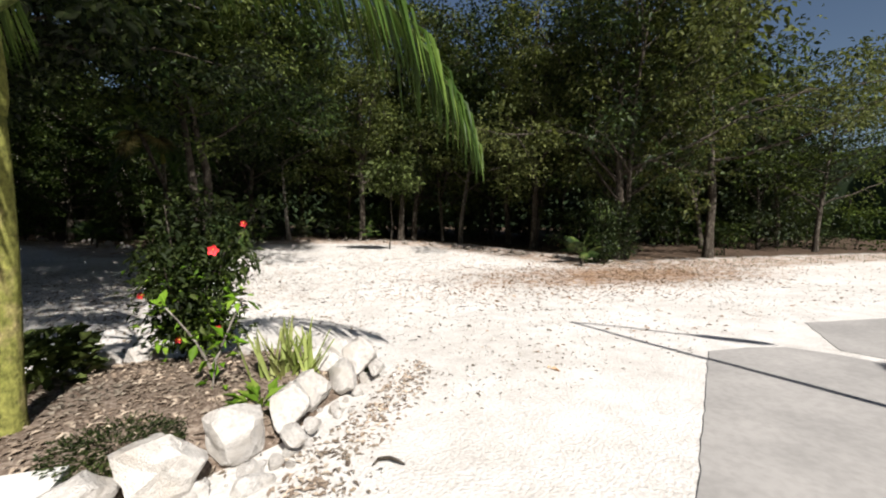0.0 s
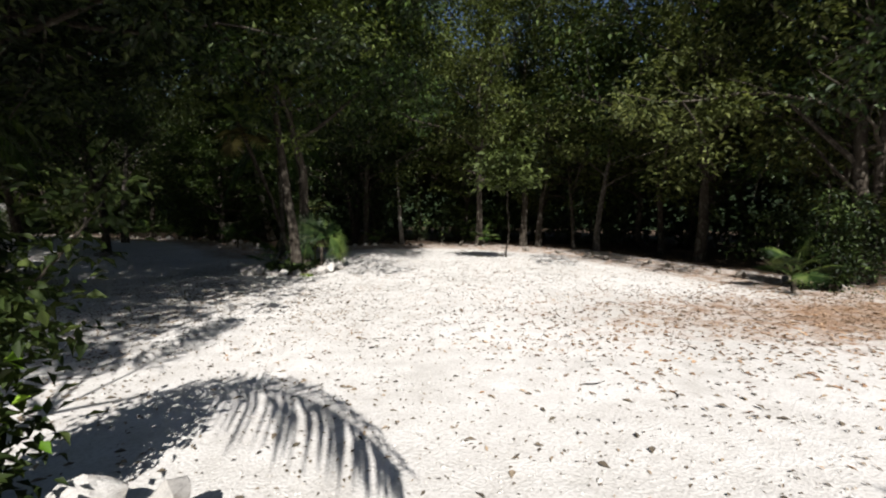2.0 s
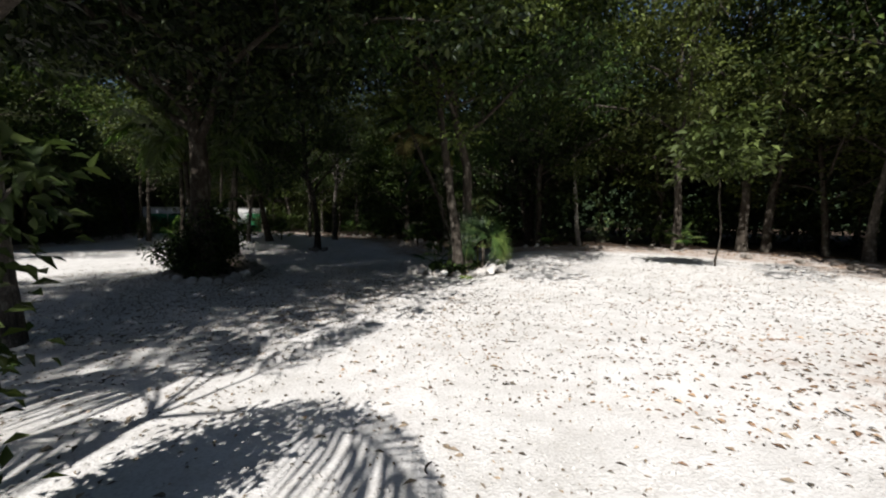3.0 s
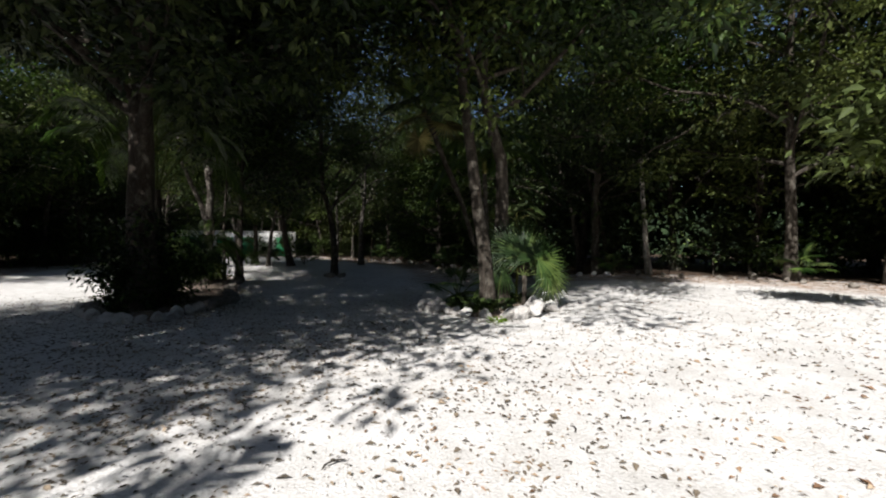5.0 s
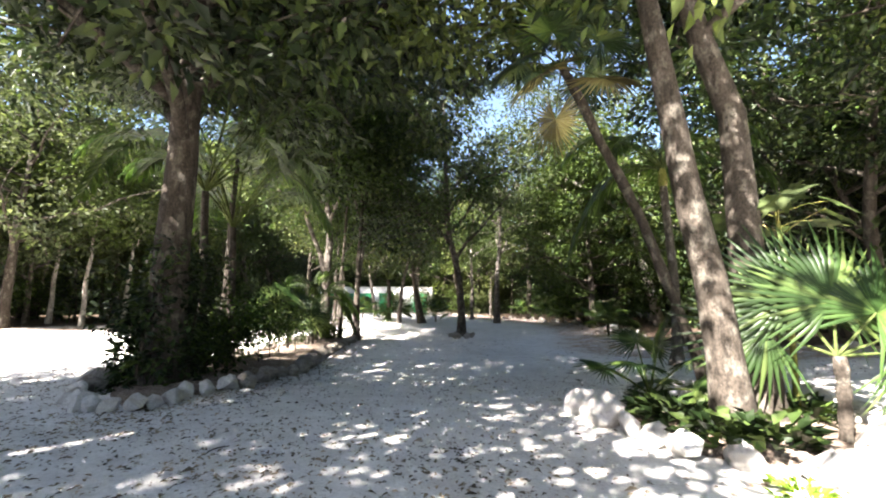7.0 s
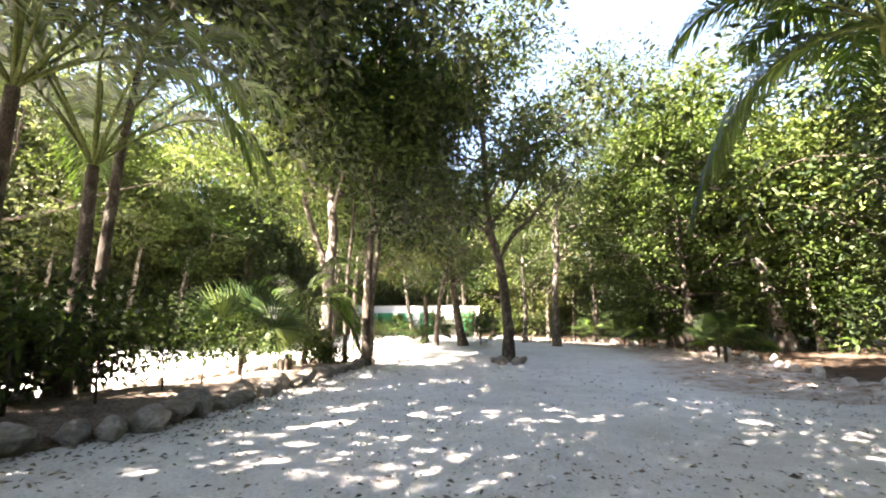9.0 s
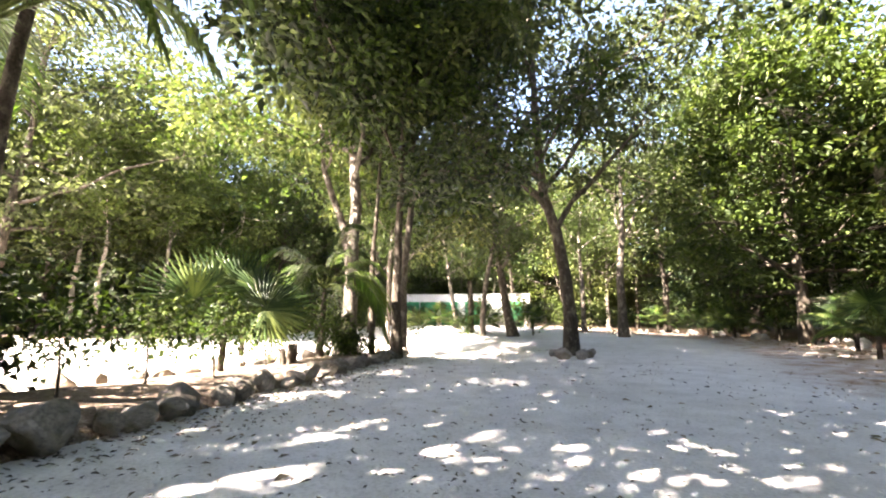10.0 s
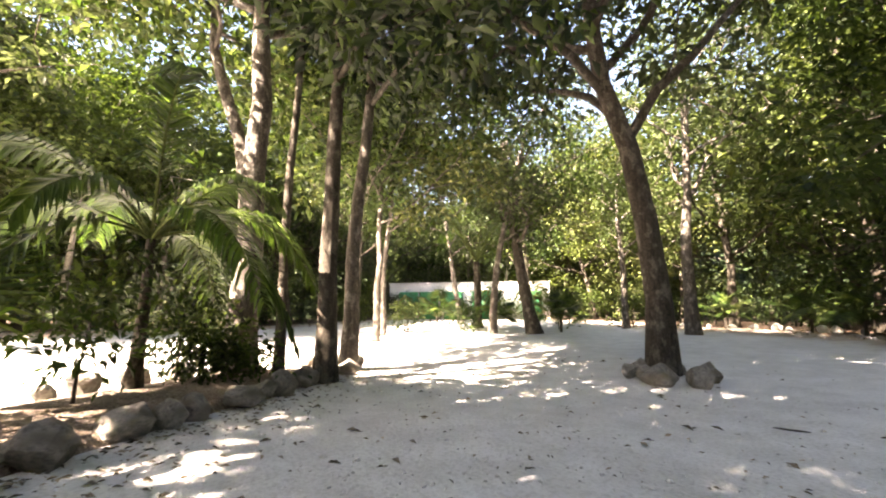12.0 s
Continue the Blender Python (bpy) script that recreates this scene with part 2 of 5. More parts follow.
def leaves(geo, base, along, normal, length, width, fold=0.35, mid=0.45):
    """Many folded pointed leaves."""
    base, along = np.asarray(base), unit(np.asarray(along))
    side = unit(np.cross(along, normal))
    up = np.cross(side, along)
    n, L, W = len(base), np.broadcast_to(length, len(base))[:, None], np.broadcast_to(width, len(base))[:, None]
    v = np.stack([base, base + along * L * mid + side * W / 2 + up * W * fold, base + along * L - up * L * 0.12, base + along * L * mid - side * W / 2 + up * W * fold], 1)
    o = (np.arange(n) * 4)[:, None]
    f = np.stack([o + [0, 1, 2], o + [0, 2, 3]], 1)
    return geo.add(v, f)


def bend(rng, start, way, length, steps=6, wobble=0.12, lift=0.0):
    """A wandering path for a limb."""
    p, d, out = np.array(start, float), unit(np.array(way, float)), []
    for _ in range(steps + 1):
        out.append(p.copy())
        d = unit(d + rng.normal(0, wobble, 3) + [0, 0, lift])
        p = p + d * length / steps
    return np.array(out)


def leaf_clusters(rng, geo, centres, per, spread, size, droop=0.2, flat=0.55):
    c = np.repeat(np.asarray(centres), per, 0)
    off = rng.normal(0, spread, c.shape) * [1, 1, flat]
    along = unit(off) + rng.normal(0, 0.5, c.shape) + [0, 0, -droop]
    normal = rng.normal(0, 0.42, c.shape) + [0, 0, 1]
    L = size * rng.uniform(0.6, 1.3, len(c))
    leaves(geo, c + off, along, normal, L, L * rng.uniform(0.4, 0.55, len(c)))


def grow_tree(seed, height, r0, crown_from, crown_r, limbs=8, subs=5, twigs=5, per=22, size=0.13, lean=(0, 0), spread=0.26, sides=8, wobble=0.05, rise=0.55, trunk_path=None, flat=0.55):
    """Trunk with root flare, limbs, and clusters of leaves at the ends of the branches. Returns wood and leaf geometry."""
    rng = np.random.default_rng(seed)
    wood, limb_list, crown = Geo(), [], Geo()
    top = height * 0.8
    trunk = bend(rng, (0, 0, -0.15), (lean[0], lean[1], 1), top, 10, wobble)
    if trunk_path:
        tp = np.array(trunk_path, float)
        z = np.linspace(tp[0, 2], tp[-1, 2], 11)
        trunk = np.stack([np.interp(z, tp[:, 2], tp[:, 0]), np.interp(z, tp[:, 2], tp[:, 1]), z], 1) + rng.normal(0, 0.02, (11, 3)) * [1, 1, 0]
        top = tp[-1, 2]
    rad = np.interp(np.linspace(0, 1, 11), [0, 0.06, 0.15, 1], [r0 * 1.5, r0 * 1.12, r0, r0 * 0.3])
    tube(wood, trunk, rad, sides)
    ends = []
    for i in range(limbs):
        u = np.clip(crown_from / top + (1 - crown_from / top) * (i + 0.4) / limbs, 0.05, 0.98)
        s = trunk[0] * 0 + [np.interp(u * 10, range(11), trunk[:, k]) for k in range(3)]
        az = i * 2.4 + rng.uniform(-0.5, 0.5)
        steep = rise + 0.7 * max(0, u - 0.6) + rng.uniform(-0.15, 0.2)
        ln = crown_r * (1.15 - 0.45 * u) * rng.uniform(0.75, 1.2)
        r = np.interp(u * 10, range(11), rad) * 0.55
        path = bend(rng, s, (math.cos(az), math.sin(az), steep), ln * 1.15, 6, 0.16)
        g = Geo()
        tube(g, path, np.linspace(r, r * 0.25, 7), 6)
        for k in range(subs):
            w = (k + 1.2) / (subs + 0.2)
            q = np.array([np.interp(w * 6, range(7), path[:, j]) for j in range(3)])
            d = unit(path[-1] - path[0]) * 0.7 + rng.normal(0, 0.55, 3) + [0, 0, 0.12]
            sp = bend(rng, q, d, crown_r * rng.uniform(0.28, 0.5), 4, 0.2)
            tube(g, sp, np.linspace(r * 0.32, r * 0.1, 5), 3, False)
            for t in range(twigs):
                e = sp[rng.integers(1, 5)] + rng.normal(0, 0.16 * crown_r ** 0.5, 3)
                ends.append(e)
        limb_list.append(g)
    leaf_clusters(rng, crown, ends, per, spread, size, flat=flat)
    return wood, limb_list, crown


def tree_thing(name, at, grown, bark, foliage, label, category="tree", group="", turn=0, joined=True):
    wood, limb_list, crown = grown
    ob = thing(name, at, label, category, group, "", turn)
    if joined:
        for g in limb_list:
            wood.add(np.concatenate(g.v), np.concatenate(g.f))
        part("trunk", wood, bark, ob, smooth=True)
    else:
        part("trunk", wood, bark, ob, smooth=True)
        for g in limb_list:
            part("limb", g, bark, ob, smooth=True)
    part("crown", crown, foliage, ob)
    return ob


def frond_geo(rng, length, droop, pairs=36, leaflet=0.5, width=0.03, hang=0.5, lift=0.9, petiole=0.22):
    """A feather leaf along +x that rises by lift and arches down. Returns the stalk's path, stalk and leaflets."""
    u = np.linspace(0, 1, 15)
    path = np.stack([length * u * (1 - 0.12 * u * u), 0 * u, length * (lift * u - droop * u ** 2.2)], 1)
    stalk, blades = Geo(), Geo()
    tube(stalk, path, np.interp(u, [0, 0.1, 1], [0.028, 0.02, 0.004]) * (length / 2.4) ** 0.5, 6)
    w = np.linspace(petiole, 0.985, pairs)
    p = np.stack([np.interp(w, u, path[:, k]) for k in range(3)], 1)
    d = unit(np.stack([np.interp(w, u, np.gradient(path[:, k])) for k in range(3)], 1))
    for s in (-1, 1):
        a = unit(np.array([0, s, 0]) * 0.9 + d * (0.45 + 0.5 * w[:, None]) + [0, 0, 0.22] + rng.normal(0, 0.1, p.shape))
        L = (leaflet * np.sin(np.pi * np.clip(0.18 + 0.72 * w, 0, 1)) * rng.uniform(0.85, 1.1, pairs))[:, None]
        n = unit(np.cross(a, np.cross([0, 0, 1.0], a)) + rng.normal(0, 0.15, p.shape))
        side = unit(np.cross(a, n))
        q1, q2 = p + a * L * 0.45 - np.array([0, 0, 1]) * L * hang * 0.15, p + a * L * (0.98 - 0.25 * hang) - np.array([0, 0, 1]) * L * hang * 0.85
        W = width * rng.uniform(0.8, 1.2, pairs)[:, None]
        v = np.stack([p - side * W * 0.3, p + side * W * 0.3, q1 - side * W / 2 + n * W * 0.3, q1, q1 + side * W / 2 + n * W * 0.3, q2], 1)
        o = (np.arange(pairs) * 6)[:, None]
        blades.add(v, np.concatenate([o + [0, 3, 2], o + [0, 1, 3], o + [1, 4, 3], o + [2, 3, 5], o + [3, 4, 5]], 0))
    return stalk, blades


def fan_geo(rng, radius, segments=38, sweep=300, droop=0.14):
    """A pleated fan leaf in the plane of +x, split into pointed fingers."""
    g = Geo()
    for i in range(segments):
        a0, a1 = [radians(-sweep / 2 + sweep * (i + k) / segments) for k in (0, 1)]
        am = (a0 + a1) / 2
        L = radius * (0.86 + 0.14 * math.cos(am * 0.8)) * rng.uniform(0.93, 1.05)
        r = L * 0.46

        def at(a, rr, z):
            return (rr * math.cos(a), rr * math.sin(a), z - droop * rr * rr / radius)
        tw = rng.normal(0, 0.02)
        g.add([(0, 0, 0), at(a0 + 0.004, r, 0.0), at(am, r, 0.028 * radius), at(a1 - 0.004, r, 0.0), at(am + tw, L, -0.05 * radius * rng.uniform(0, 3))],
              [(0, 1, 2), (0, 2, 3), (1, 4, 2), (2, 4, 3)])
    return g


def fan_palm(at, label, seed, stem=0.4, count=9, radius=0.55, petiole=0.7, group="fan palms", dead=0, lean=(0, 0), face=None):
    rng = np.random.default_rng(seed)
    ob = thing("fan_palm", at, label, "palm", group)
    if stem > 0.05:
        g = Geo()
        z = np.linspace(-0.1, stem, 9)
        bow = (np.clip(z, 0, None) / stem) ** 1.3
        tube(g, np.stack([lean[0] * bow + 0.02 * np.sin(z * 3), lean[1] * bow, z], 1), (0.045 if stem < 1 else 0.065) + 0.012 * (np.arange(9) % 2), 9)
        part("stem", g, BARK_BROWN, ob, "fibrous brown stem", smooth=True)
    hub = np.array([lean[0], lean[1], stem])
    blade = [fan_geo(rng, radius) for _ in range(3)]
    meshes = [b.mesh("fan_blade", FAN_GREEN) for b in blade]
    dead_mesh = blade[0].mesh("fan_blade", DEAD_FROND) if dead else None
    for i in range(count + dead):
        az = i * 137.5 + rng.uniform(-15, 15)
        tilt = (12 + 68 * (i / max(1, count - 1)) ** 0.8) if i < count else rng.uniform(110, 150)
        ln = petiole * rng.uniform(0.8, 1.15)
        a, t = radians(az), radians(tilt)
        way = np.array([math.cos(a) * math.sin(t), math.sin(a) * math.sin(t), math.cos(t)])
        end = hub + way * ln - [0, 0, 0.1 * ln * math.sin(t)]
        if face:
            n = unit(np.array(face, float))
            side = unit(np.cross([0, 0, 1.0], n))
            swing = radians(-82 + 164 * ((i * 0.618 + 0.9) % 1))
            way = unit(np.cross(n, side) * math.cos(swing) + side * math.sin(swing) + n * rng.uniform(-0.25, 0.55))
            end = hub + way * ln
        g = Geo()
        tube(g, [hub, hub + way * ln * 0.55, end], [0.016, 0.012, 0.009], 5)
        st = part("petiole", g, FROND_STALK, ob)
        bl = part("fan_blade", dead_mesh if i >= count else meshes[i % 3], FAN_GREEN, st)
        turned = Vector(way).to_track_quat("X", "Z").to_matrix().to_4x4()
        tip = pose(0, 0, 0, rng.uniform(-30, 30), rng.uniform(-5, 50) if i < count else 0, 0)
        if face:
            z = unit(n + rng.normal(0, 0.2, 3))
            x = unit(way - z * np.dot(way, z))
            turned = Matrix(np.stack([x, np.cross(z, x), z], 1).tolist()).to_4x4()
            tip = pose(0, 0, 0)
        bl.matrix_basis = Matrix.Translation(end) @ turned @ tip
    return ob


def feather_palm(at, label, seed, height, r0, fronds=9, length=2.4, stem_mat=STEM_GREEN, shaft=0.7, tilts=(20, 75), leaflet=0.5, group="feather palms", turn=0, aims=None, hang=0.6, lifts=(1.5, 0.4)):
    """Ringed stem, smooth crown shaft and arching feather leaves."""
    rng = np.random.default_rng(seed)
    ob = thing("palm_tree", at, label, "palm", group, "", turn)
    g = Geo()
    z = np.linspace(-0.1, height, 25)
    r = np.interp(z, [-0.1, 0.25, 0.6, height], [r0 * 2.0, r0 * 1.25, r0, r0 * 0.75]) * (1 + 0.03 * (np.arange(25) % 2))
    tube(g, np.stack([0.05 * np.sin(z * 0.9), 0.03 * np.sin(z * 1.3), z], 1), r, 14)
    part("stem", g, stem_mat, ob, smooth=True)
    crown = np.array([0.05 * math.sin(height * 0.9), 0.03 * math.sin(height * 1.3), height])
    if shaft:
        g = Geo()
        tube(g, [crown + [0, 0, k * shaft] for k in (-0.02, 0.12, 0.4, 0.75, 1)], [r0 * 0.8, r0 * 1.0, r0 * 0.95, r0 * 0.7, r0 * 0.4], 12)
        part("crown_shaft", g, STEM_GREEN, ob, "smooth green crown shaft", smooth=True)
        crown = crown + [0, 0, shaft * 0.85]
    for i in range(fronds):
        if aims and i < len(aims):
            az, lift, droop, ln = aims[i]
        else:
            az, ln = i * 137.5 + rng.uniform(-18, 18), length * rng.uniform(0.8, 1.1)
            t = i / max(1, fronds - 1)
            lift, droop = lifts[0] + (lifts[1] - lifts[0]) * t + rng.uniform(-0.1, 0.1), 0.95 + 0.25 * t
        stalk, blades = frond_geo(rng, ln, droop, 62, leaflet, 0.036, hang, lift)
        fr = part("frond", stalk, FROND_STALK, ob, smooth=True)
        part("blade", blades, PALM_GREEN, fr)
        fr.matrix_basis = pose(*crown, rng.uniform(-8, 8), 0, az)
    return ob


def stone_mesh(seed, mat, jag=0.3):
    """A broken limestone lump: flat breaks, blunted corners, pitted surface."""
    r = random.Random(seed)
    bm = bmesh.new()
    bmesh.ops.create_icosphere(bm, subdivisions=3, radius=0.5)
    o = Vector((seed * 7.3, seed * 3.1, seed))
    cuts = [(Vector((r.uniform(-1, 1), r.uniform(-1, 1), r.uniform(-0.7, 1))).normalized(), r.uniform(0.24, 0.42)) for _ in range(15)]
    for v in bm.verts:
        d = v.co.normalized()
        co = d * 0.5 * (1 + jag * noise.noise(d * 1.2 + o))
        for n, at in cuts:
            over = co.dot(n) - at - 0.03 * noise.noise(co * 5 + o)
            if over > 0:
                co -= n * over * 0.93
        pits = noise.noise(co * 8 + o) * 0.024 + noise.noise(co * 19 + o) * 0.014 - 0.06 * max(0.0, noise.noise(co * 5 - o) - 0.25)
        v.co = co + d * pits
    me = bpy.data.meshes.new("stone")
    bm.to_mesh(me)
    bm.free()
    me.materials.append(mat)
    return me


# ---- ground ----
OPEN = np.array([(-4, -14), (46, -14), (46, 5), (24, 9.5), (15, 11), (14, 17), (13.5, 21.5), (9, 26.0), (4, 26.8), (-3.0, 28), (-5, 32), (-8, 37.0), (-13, 40.5),
                 (-18, 43), (-26, 45), (-36, 36.5), (-31, 28), (-29, 21.5), (-25.5, 16.5), (-22, 8), (-14, 3.0), (-5, 2.0)], float)


def outside(x, y):
    """Distance beyond the edge of the open sandy area; negative within it."""
    x, y = np.asarray(x, float), np.asarray(y, float)
    best, inside = np.full(x.shape, 1e9), np.zeros(x.shape, bool)
    for (ax, ay), (bx, by) in zip(OPEN, np.roll(OPEN, -1, 0)):
        t = np.clip(((x - ax) * (bx - ax) + (y - ay) * (by - ay)) / ((bx - ax) ** 2 + (by - ay) ** 2), 0, 1)
        best = np.minimum(best, np.hypot(x - ax - t * (bx - ax), y - ay - t * (by - ay)))
        cross = (ay > y) != (by > y)
        inside ^= cross & (x < (bx - ax) * (y - ay) / ((by - ay) or 1e-9) + ax)
    return np.where(inside, -best, best)


def ease(t):
    t = np.clip(t, 0, 1)
    return t * t * (3 - 2 * t)


def land(x, y):
    """Height of the ground: it dips along the sandy road and rises again towards its end."""
    x, y = np.asarray(x, float), np.asarray(y, float)
    road = np.interp(y, [5, 9, 13, 16, 18.5, 20, 22, 26, 29, 34, 45], [-0.2, -0.26, -0.27, -0.36, -0.5, -0.545, -0.56, -0.59, -0.52, -0.38, -0.27])
    road = road + 0.35 * ease((-16 - x) / 14)
    field = np.interp(y, [5, 8, 14, 26], [-0.2, -0.27, -0.22, 0.0])
    w = ease((x + 4) / 8)
    return road * (1 - w) + field * w + 0.2 * (1 - ease((y + 0.5) / 6.5)) * ease((x + 6) / 5)


def at_ground(x, y, dz=0.0):
    return (x, y, float(land(x, y)) + dz)


def build_ground():
    far = [12, 30, 70, 160, 400]
    xs = np.concatenate([[-46 - d for d in far[::-1]], np.arange(-46, 47, 0.5), [46.5 + d for d in far]])
    ys = np.concatenate([[-15 - d for d in far[::-1]], np.arange(-15, 62, 0.5), [62 + d for d in far]])
    X, Y = np.meshgrid(xs, ys)
    Z = land(X, Y)
    lumps = np.array([noise.noise(Vector((a * 0.6, b * 0.6, 0))) * 0.02 + noise.noise(Vector((a * 1.7, b * 1.7, 4))) * 0.012 for a, b in zip(X.ravel(), Y.ravel())]).reshape(X.shape)
    lumps = lumps * np.clip(np.hypot(np.maximum(1.0 - X, 0), np.maximum(Y - 2.8, 0)) / 1.5, 0, 1)
    Z = Z + lumps
    n, m = X.shape
    i = (np.arange(n - 1)[:, None] * m + np.arange(m - 1)[None]).reshape(-1, 1)
    f = np.concatenate([i + [0, 1, m + 1], i + [0, m + 1, m]], 0)
    me = Geo().add(np.stack([X, Y, Z], -1), f).mesh("ground", GROUND, True)
    soil = np.clip(0.5 + outside(X, Y) / 2.4, 0, 1)
    u, w = (X - 10.5) * 0.86 - (Y - 8.6) * 0.2, (X - 10.5) * 0.2 + (Y - 8.6) * 0.95
    red = np.clip(1.15 - np.hypot((u - 1.2) / 8.0, w / 3.4), 0, 1) * 0.85
    strip = np.clip(1.1 - np.abs(outside(X, Y) + 1.5) / 2.5, 0, 0.62)
    red = np.maximum(red, strip)
    col = me.color_attributes.new("cover", "FLOAT_COLOR", "POINT")
    col.data.foreach_set("color", np.stack([soil, red, 0 * soil, 0 * soil + 1], -1).astype(np.float32).ravel())
    return tagged(new("ground", me), "white crushed limestone ground with leaf litter and soil under trees", "ground", "", "structure")


build_ground()

# ---- woods ----
def build_woods():
    """Unlike trees and shrubs, each grown once and then repeated along and behind the edge of the open ground."""
    rng = np.random.default_rng(11)
    kinds = []
    specs = [
        (1, 13.5, 0.15, 2.6, 4.3, BARK_BROWN, FOLIAGE_OLIVE, "broadleaf forest tree with a dark trunk"),
        (2, 11.5, 0.12, 2.6, 3.9, BARK_BROWN, FOLIAGE_DEEP, "dark broadleaf forest tree with a brown trunk"),
        (3, 14.5, 0.17, 2.9, 4.4, BARK_BROWN, FOLIAGE_GREY, "grey-green broadleaf forest tree"),
        (4, 10.0, 0.08, 2.6, 3.2, BARK_PALE, FOLIAGE, "slender pale-stemmed forest tree"),
        (5, 12.0, 0.12, 2.3, 4.0, BARK_BROWN, FOLIAGE_GREY, "brown-trunked forest tree with fine leaves"),
        (6, 13.0, 0.13, 2.2, 4.2, BARK_BROWN, FOLIAGE_DEEP, "tall dark forest tree with a dense crown"),
        (7, 11.0, 0.13, 2.6, 4.0, BARK_GREY, FOLIAGE_YELLOW, "yellow-green broadleaf tree with a grey trunk"),
        (8, 9.5, 0.09, 1.8, 3.6, BARK_PALE, FOLIAGE_YELLOW, "slender tree with yellow-green leaves"),
    ]
    for seed, h, r, cf, cr, bark, fol, label in specs:
        pair = []
        for deep in (False, True):
            grown = grow_tree(seed, h, r, cf, cr, limbs=10 if deep else 15, subs=4 if deep else 5, twigs=2, per=18 if deep else 42,
                              size=0.68 if deep else 0.235, spread=0.6 if deep else 0.4, sides=6 if deep else 8, flat=0.42)
            pair.append(tree_thing("forest_tree", (0, 0, 0), grown, bark, fol, label, "tree", "forest trees"))
        kinds.append(pair)
    spots, tries = [], 0
    while len(spots) < 120 and tries < 9000:
        tries += 1
        x, y = rng.uniform(-46, 40), rng.uniform(-10, 57)
        d = float(outside(x, y))
        if d < 0.9 or d > 15 or (y < -2 and x > -3) or (x > 34 and y < 8):
            continue
        if (y < 4 and x > -14 and x < 0) or (-27 < x < -9 and -4 < y < 10):
            continue
        # an opening between the slabs and the woods, and the pale leaning tree, stay free
        if x > 16 and y < 0.31 * x:
            continue
        if abs(x + 4.0 + (y - 33) * 0.12) < 2.1 and 27 < y < 38.6:
            continue
        gap = 1.7 if d < 5 else 2.6
        if any((x - a) ** 2 + (y - b) ** 2 < gap * gap for a, b in spots):
            continue
        spots.append((x, y))
    used = set()
    for i, (x, y) in enumerate(spots):
        k = [0, 2, 4, 6, 2, 5, 3][i % 7] if x < -13 else [0, 2, 7, 3, 5, 4][i % 6] if y > 27.5 and x < 1 else [0, 5, 2, 0, 1, 0, 4, 5][i % 8]
        s = rng.uniform(0.85, 1.25)
        m = pose(*at_ground(x, y), rng.uniform(-5, 5), rng.uniform(-5, 5), rng.uniform(0, 360)) @ Matrix.Diagonal((s, s, s * rng.uniform(0.9, 1.15), 1))
        # a bright lane stays open behind the grey forked tree
        if y > 36 and abs((x + 12.2) * 0.939 + (y - 34.7) * 0.344) < 1.6 and k in {a for a, _ in used}:
            continue
        deep = int(outside(x, y) > (10 if x < -13 or (x < 0 and y > 34) else 6.5))
        if (k, deep) in used:
            copy_thing(kinds[k][deep], m)
        else:
            used.add((k, deep))
            kinds[k][deep].matrix_basis = m
    for k, pair in enumerate(kinds):
        for deep in (0, 1):
            if (k, deep) not in used:
                pair[deep].matrix_basis = pose(*at_ground(-40 + 4 * k, 52 + 3 * deep))
    # shrubs and saplings between the trunks
    shrubs = []
    for seed, h, cr, fol, label in [(21, 2.6, 1.25, FOLIAGE_DEEP, "dark leafy understory shrub"), (22, 1.7, 1.1, FOLIAGE, "low green understory shrub"),
                                    (23, 3.4, 1.3, FOLIAGE_DEEP, "tall dark understory shrub"),
                                    (24, 2.2, 1.2, FOLIAGE_YELLOW, "yellow-green leafy shrub growing under trees")]:
        grown = grow_tree(seed, h, 0.035, 0.25, cr, limbs=7, subs=3, twigs=3, per=11, size=0.205, spread=0.26, sides=4, rise=0.8)
        shrubs.append(tree_thing("shrub", (0, 0, 0), grown, BARK_BROWN, fol, label, "shrub", "understory shrubs"))
    n, tries, placed = 0, 0, []
    while n < 130 and tries < 9000:
        tries += 1
        x, y = rng.uniform(-44, 38), rng.uniform(0, 56)
        d = float(outside(x, y))
        if d < 0.9 or d > 9 or (x > 34 and y < 8) or any((x - a) ** 2 + (y - b) ** 2 < 1.5 for a, b in placed):
            continue
        placed.append((x, y))
        s = rng.uniform(0.7, 1.2) * (0.75 if d < 2 else 1.1)
        m = pose(*at_ground(x, y), 0, 0, rng.uniform(0, 360)) @ Matrix.Diagonal((s, s, s, 1))
        if n < len(shrubs):
            shrubs[n].matrix_basis = m
        else:
            copy_thing(shrubs[3 if n % 2 and x < -17 else n % 3], m)
        n += 1
    # low growth before the wall and at the end of the road
    for i, (x, y, s) in enumerate([(-20.8, 31.8, 0.55), (-23.6, 30.8, 0.6), (-19.4, 35.8, 0.7), (-26.6, 36.0, 0.6), (-29.2, 36.6, 0.6),
                                   (-30.6, 34.6, 0.8), (-24.6, 40.0, 0.9), (-21.0, 38.6, 0.9), (-18.4, 39.8, 0.9), (-16.2, 38.4, 0.7), (-26.2, 29.4, 0.6), (-27.6, 28.0, 0.7), (-28.6, 25.6, 0.8), (-26.8, 23.0, 0.6), (-26.0, 19.6, 0.6), (-32.0, 35.0, 0.9), (-31.2, 36.2, 0.8), (-28.6, 38.4, 0.75), (-27.4, 39.4, 0.85), (-26.6, 40.6, 0.8), (-22.0, 30.0, 0.6)]):
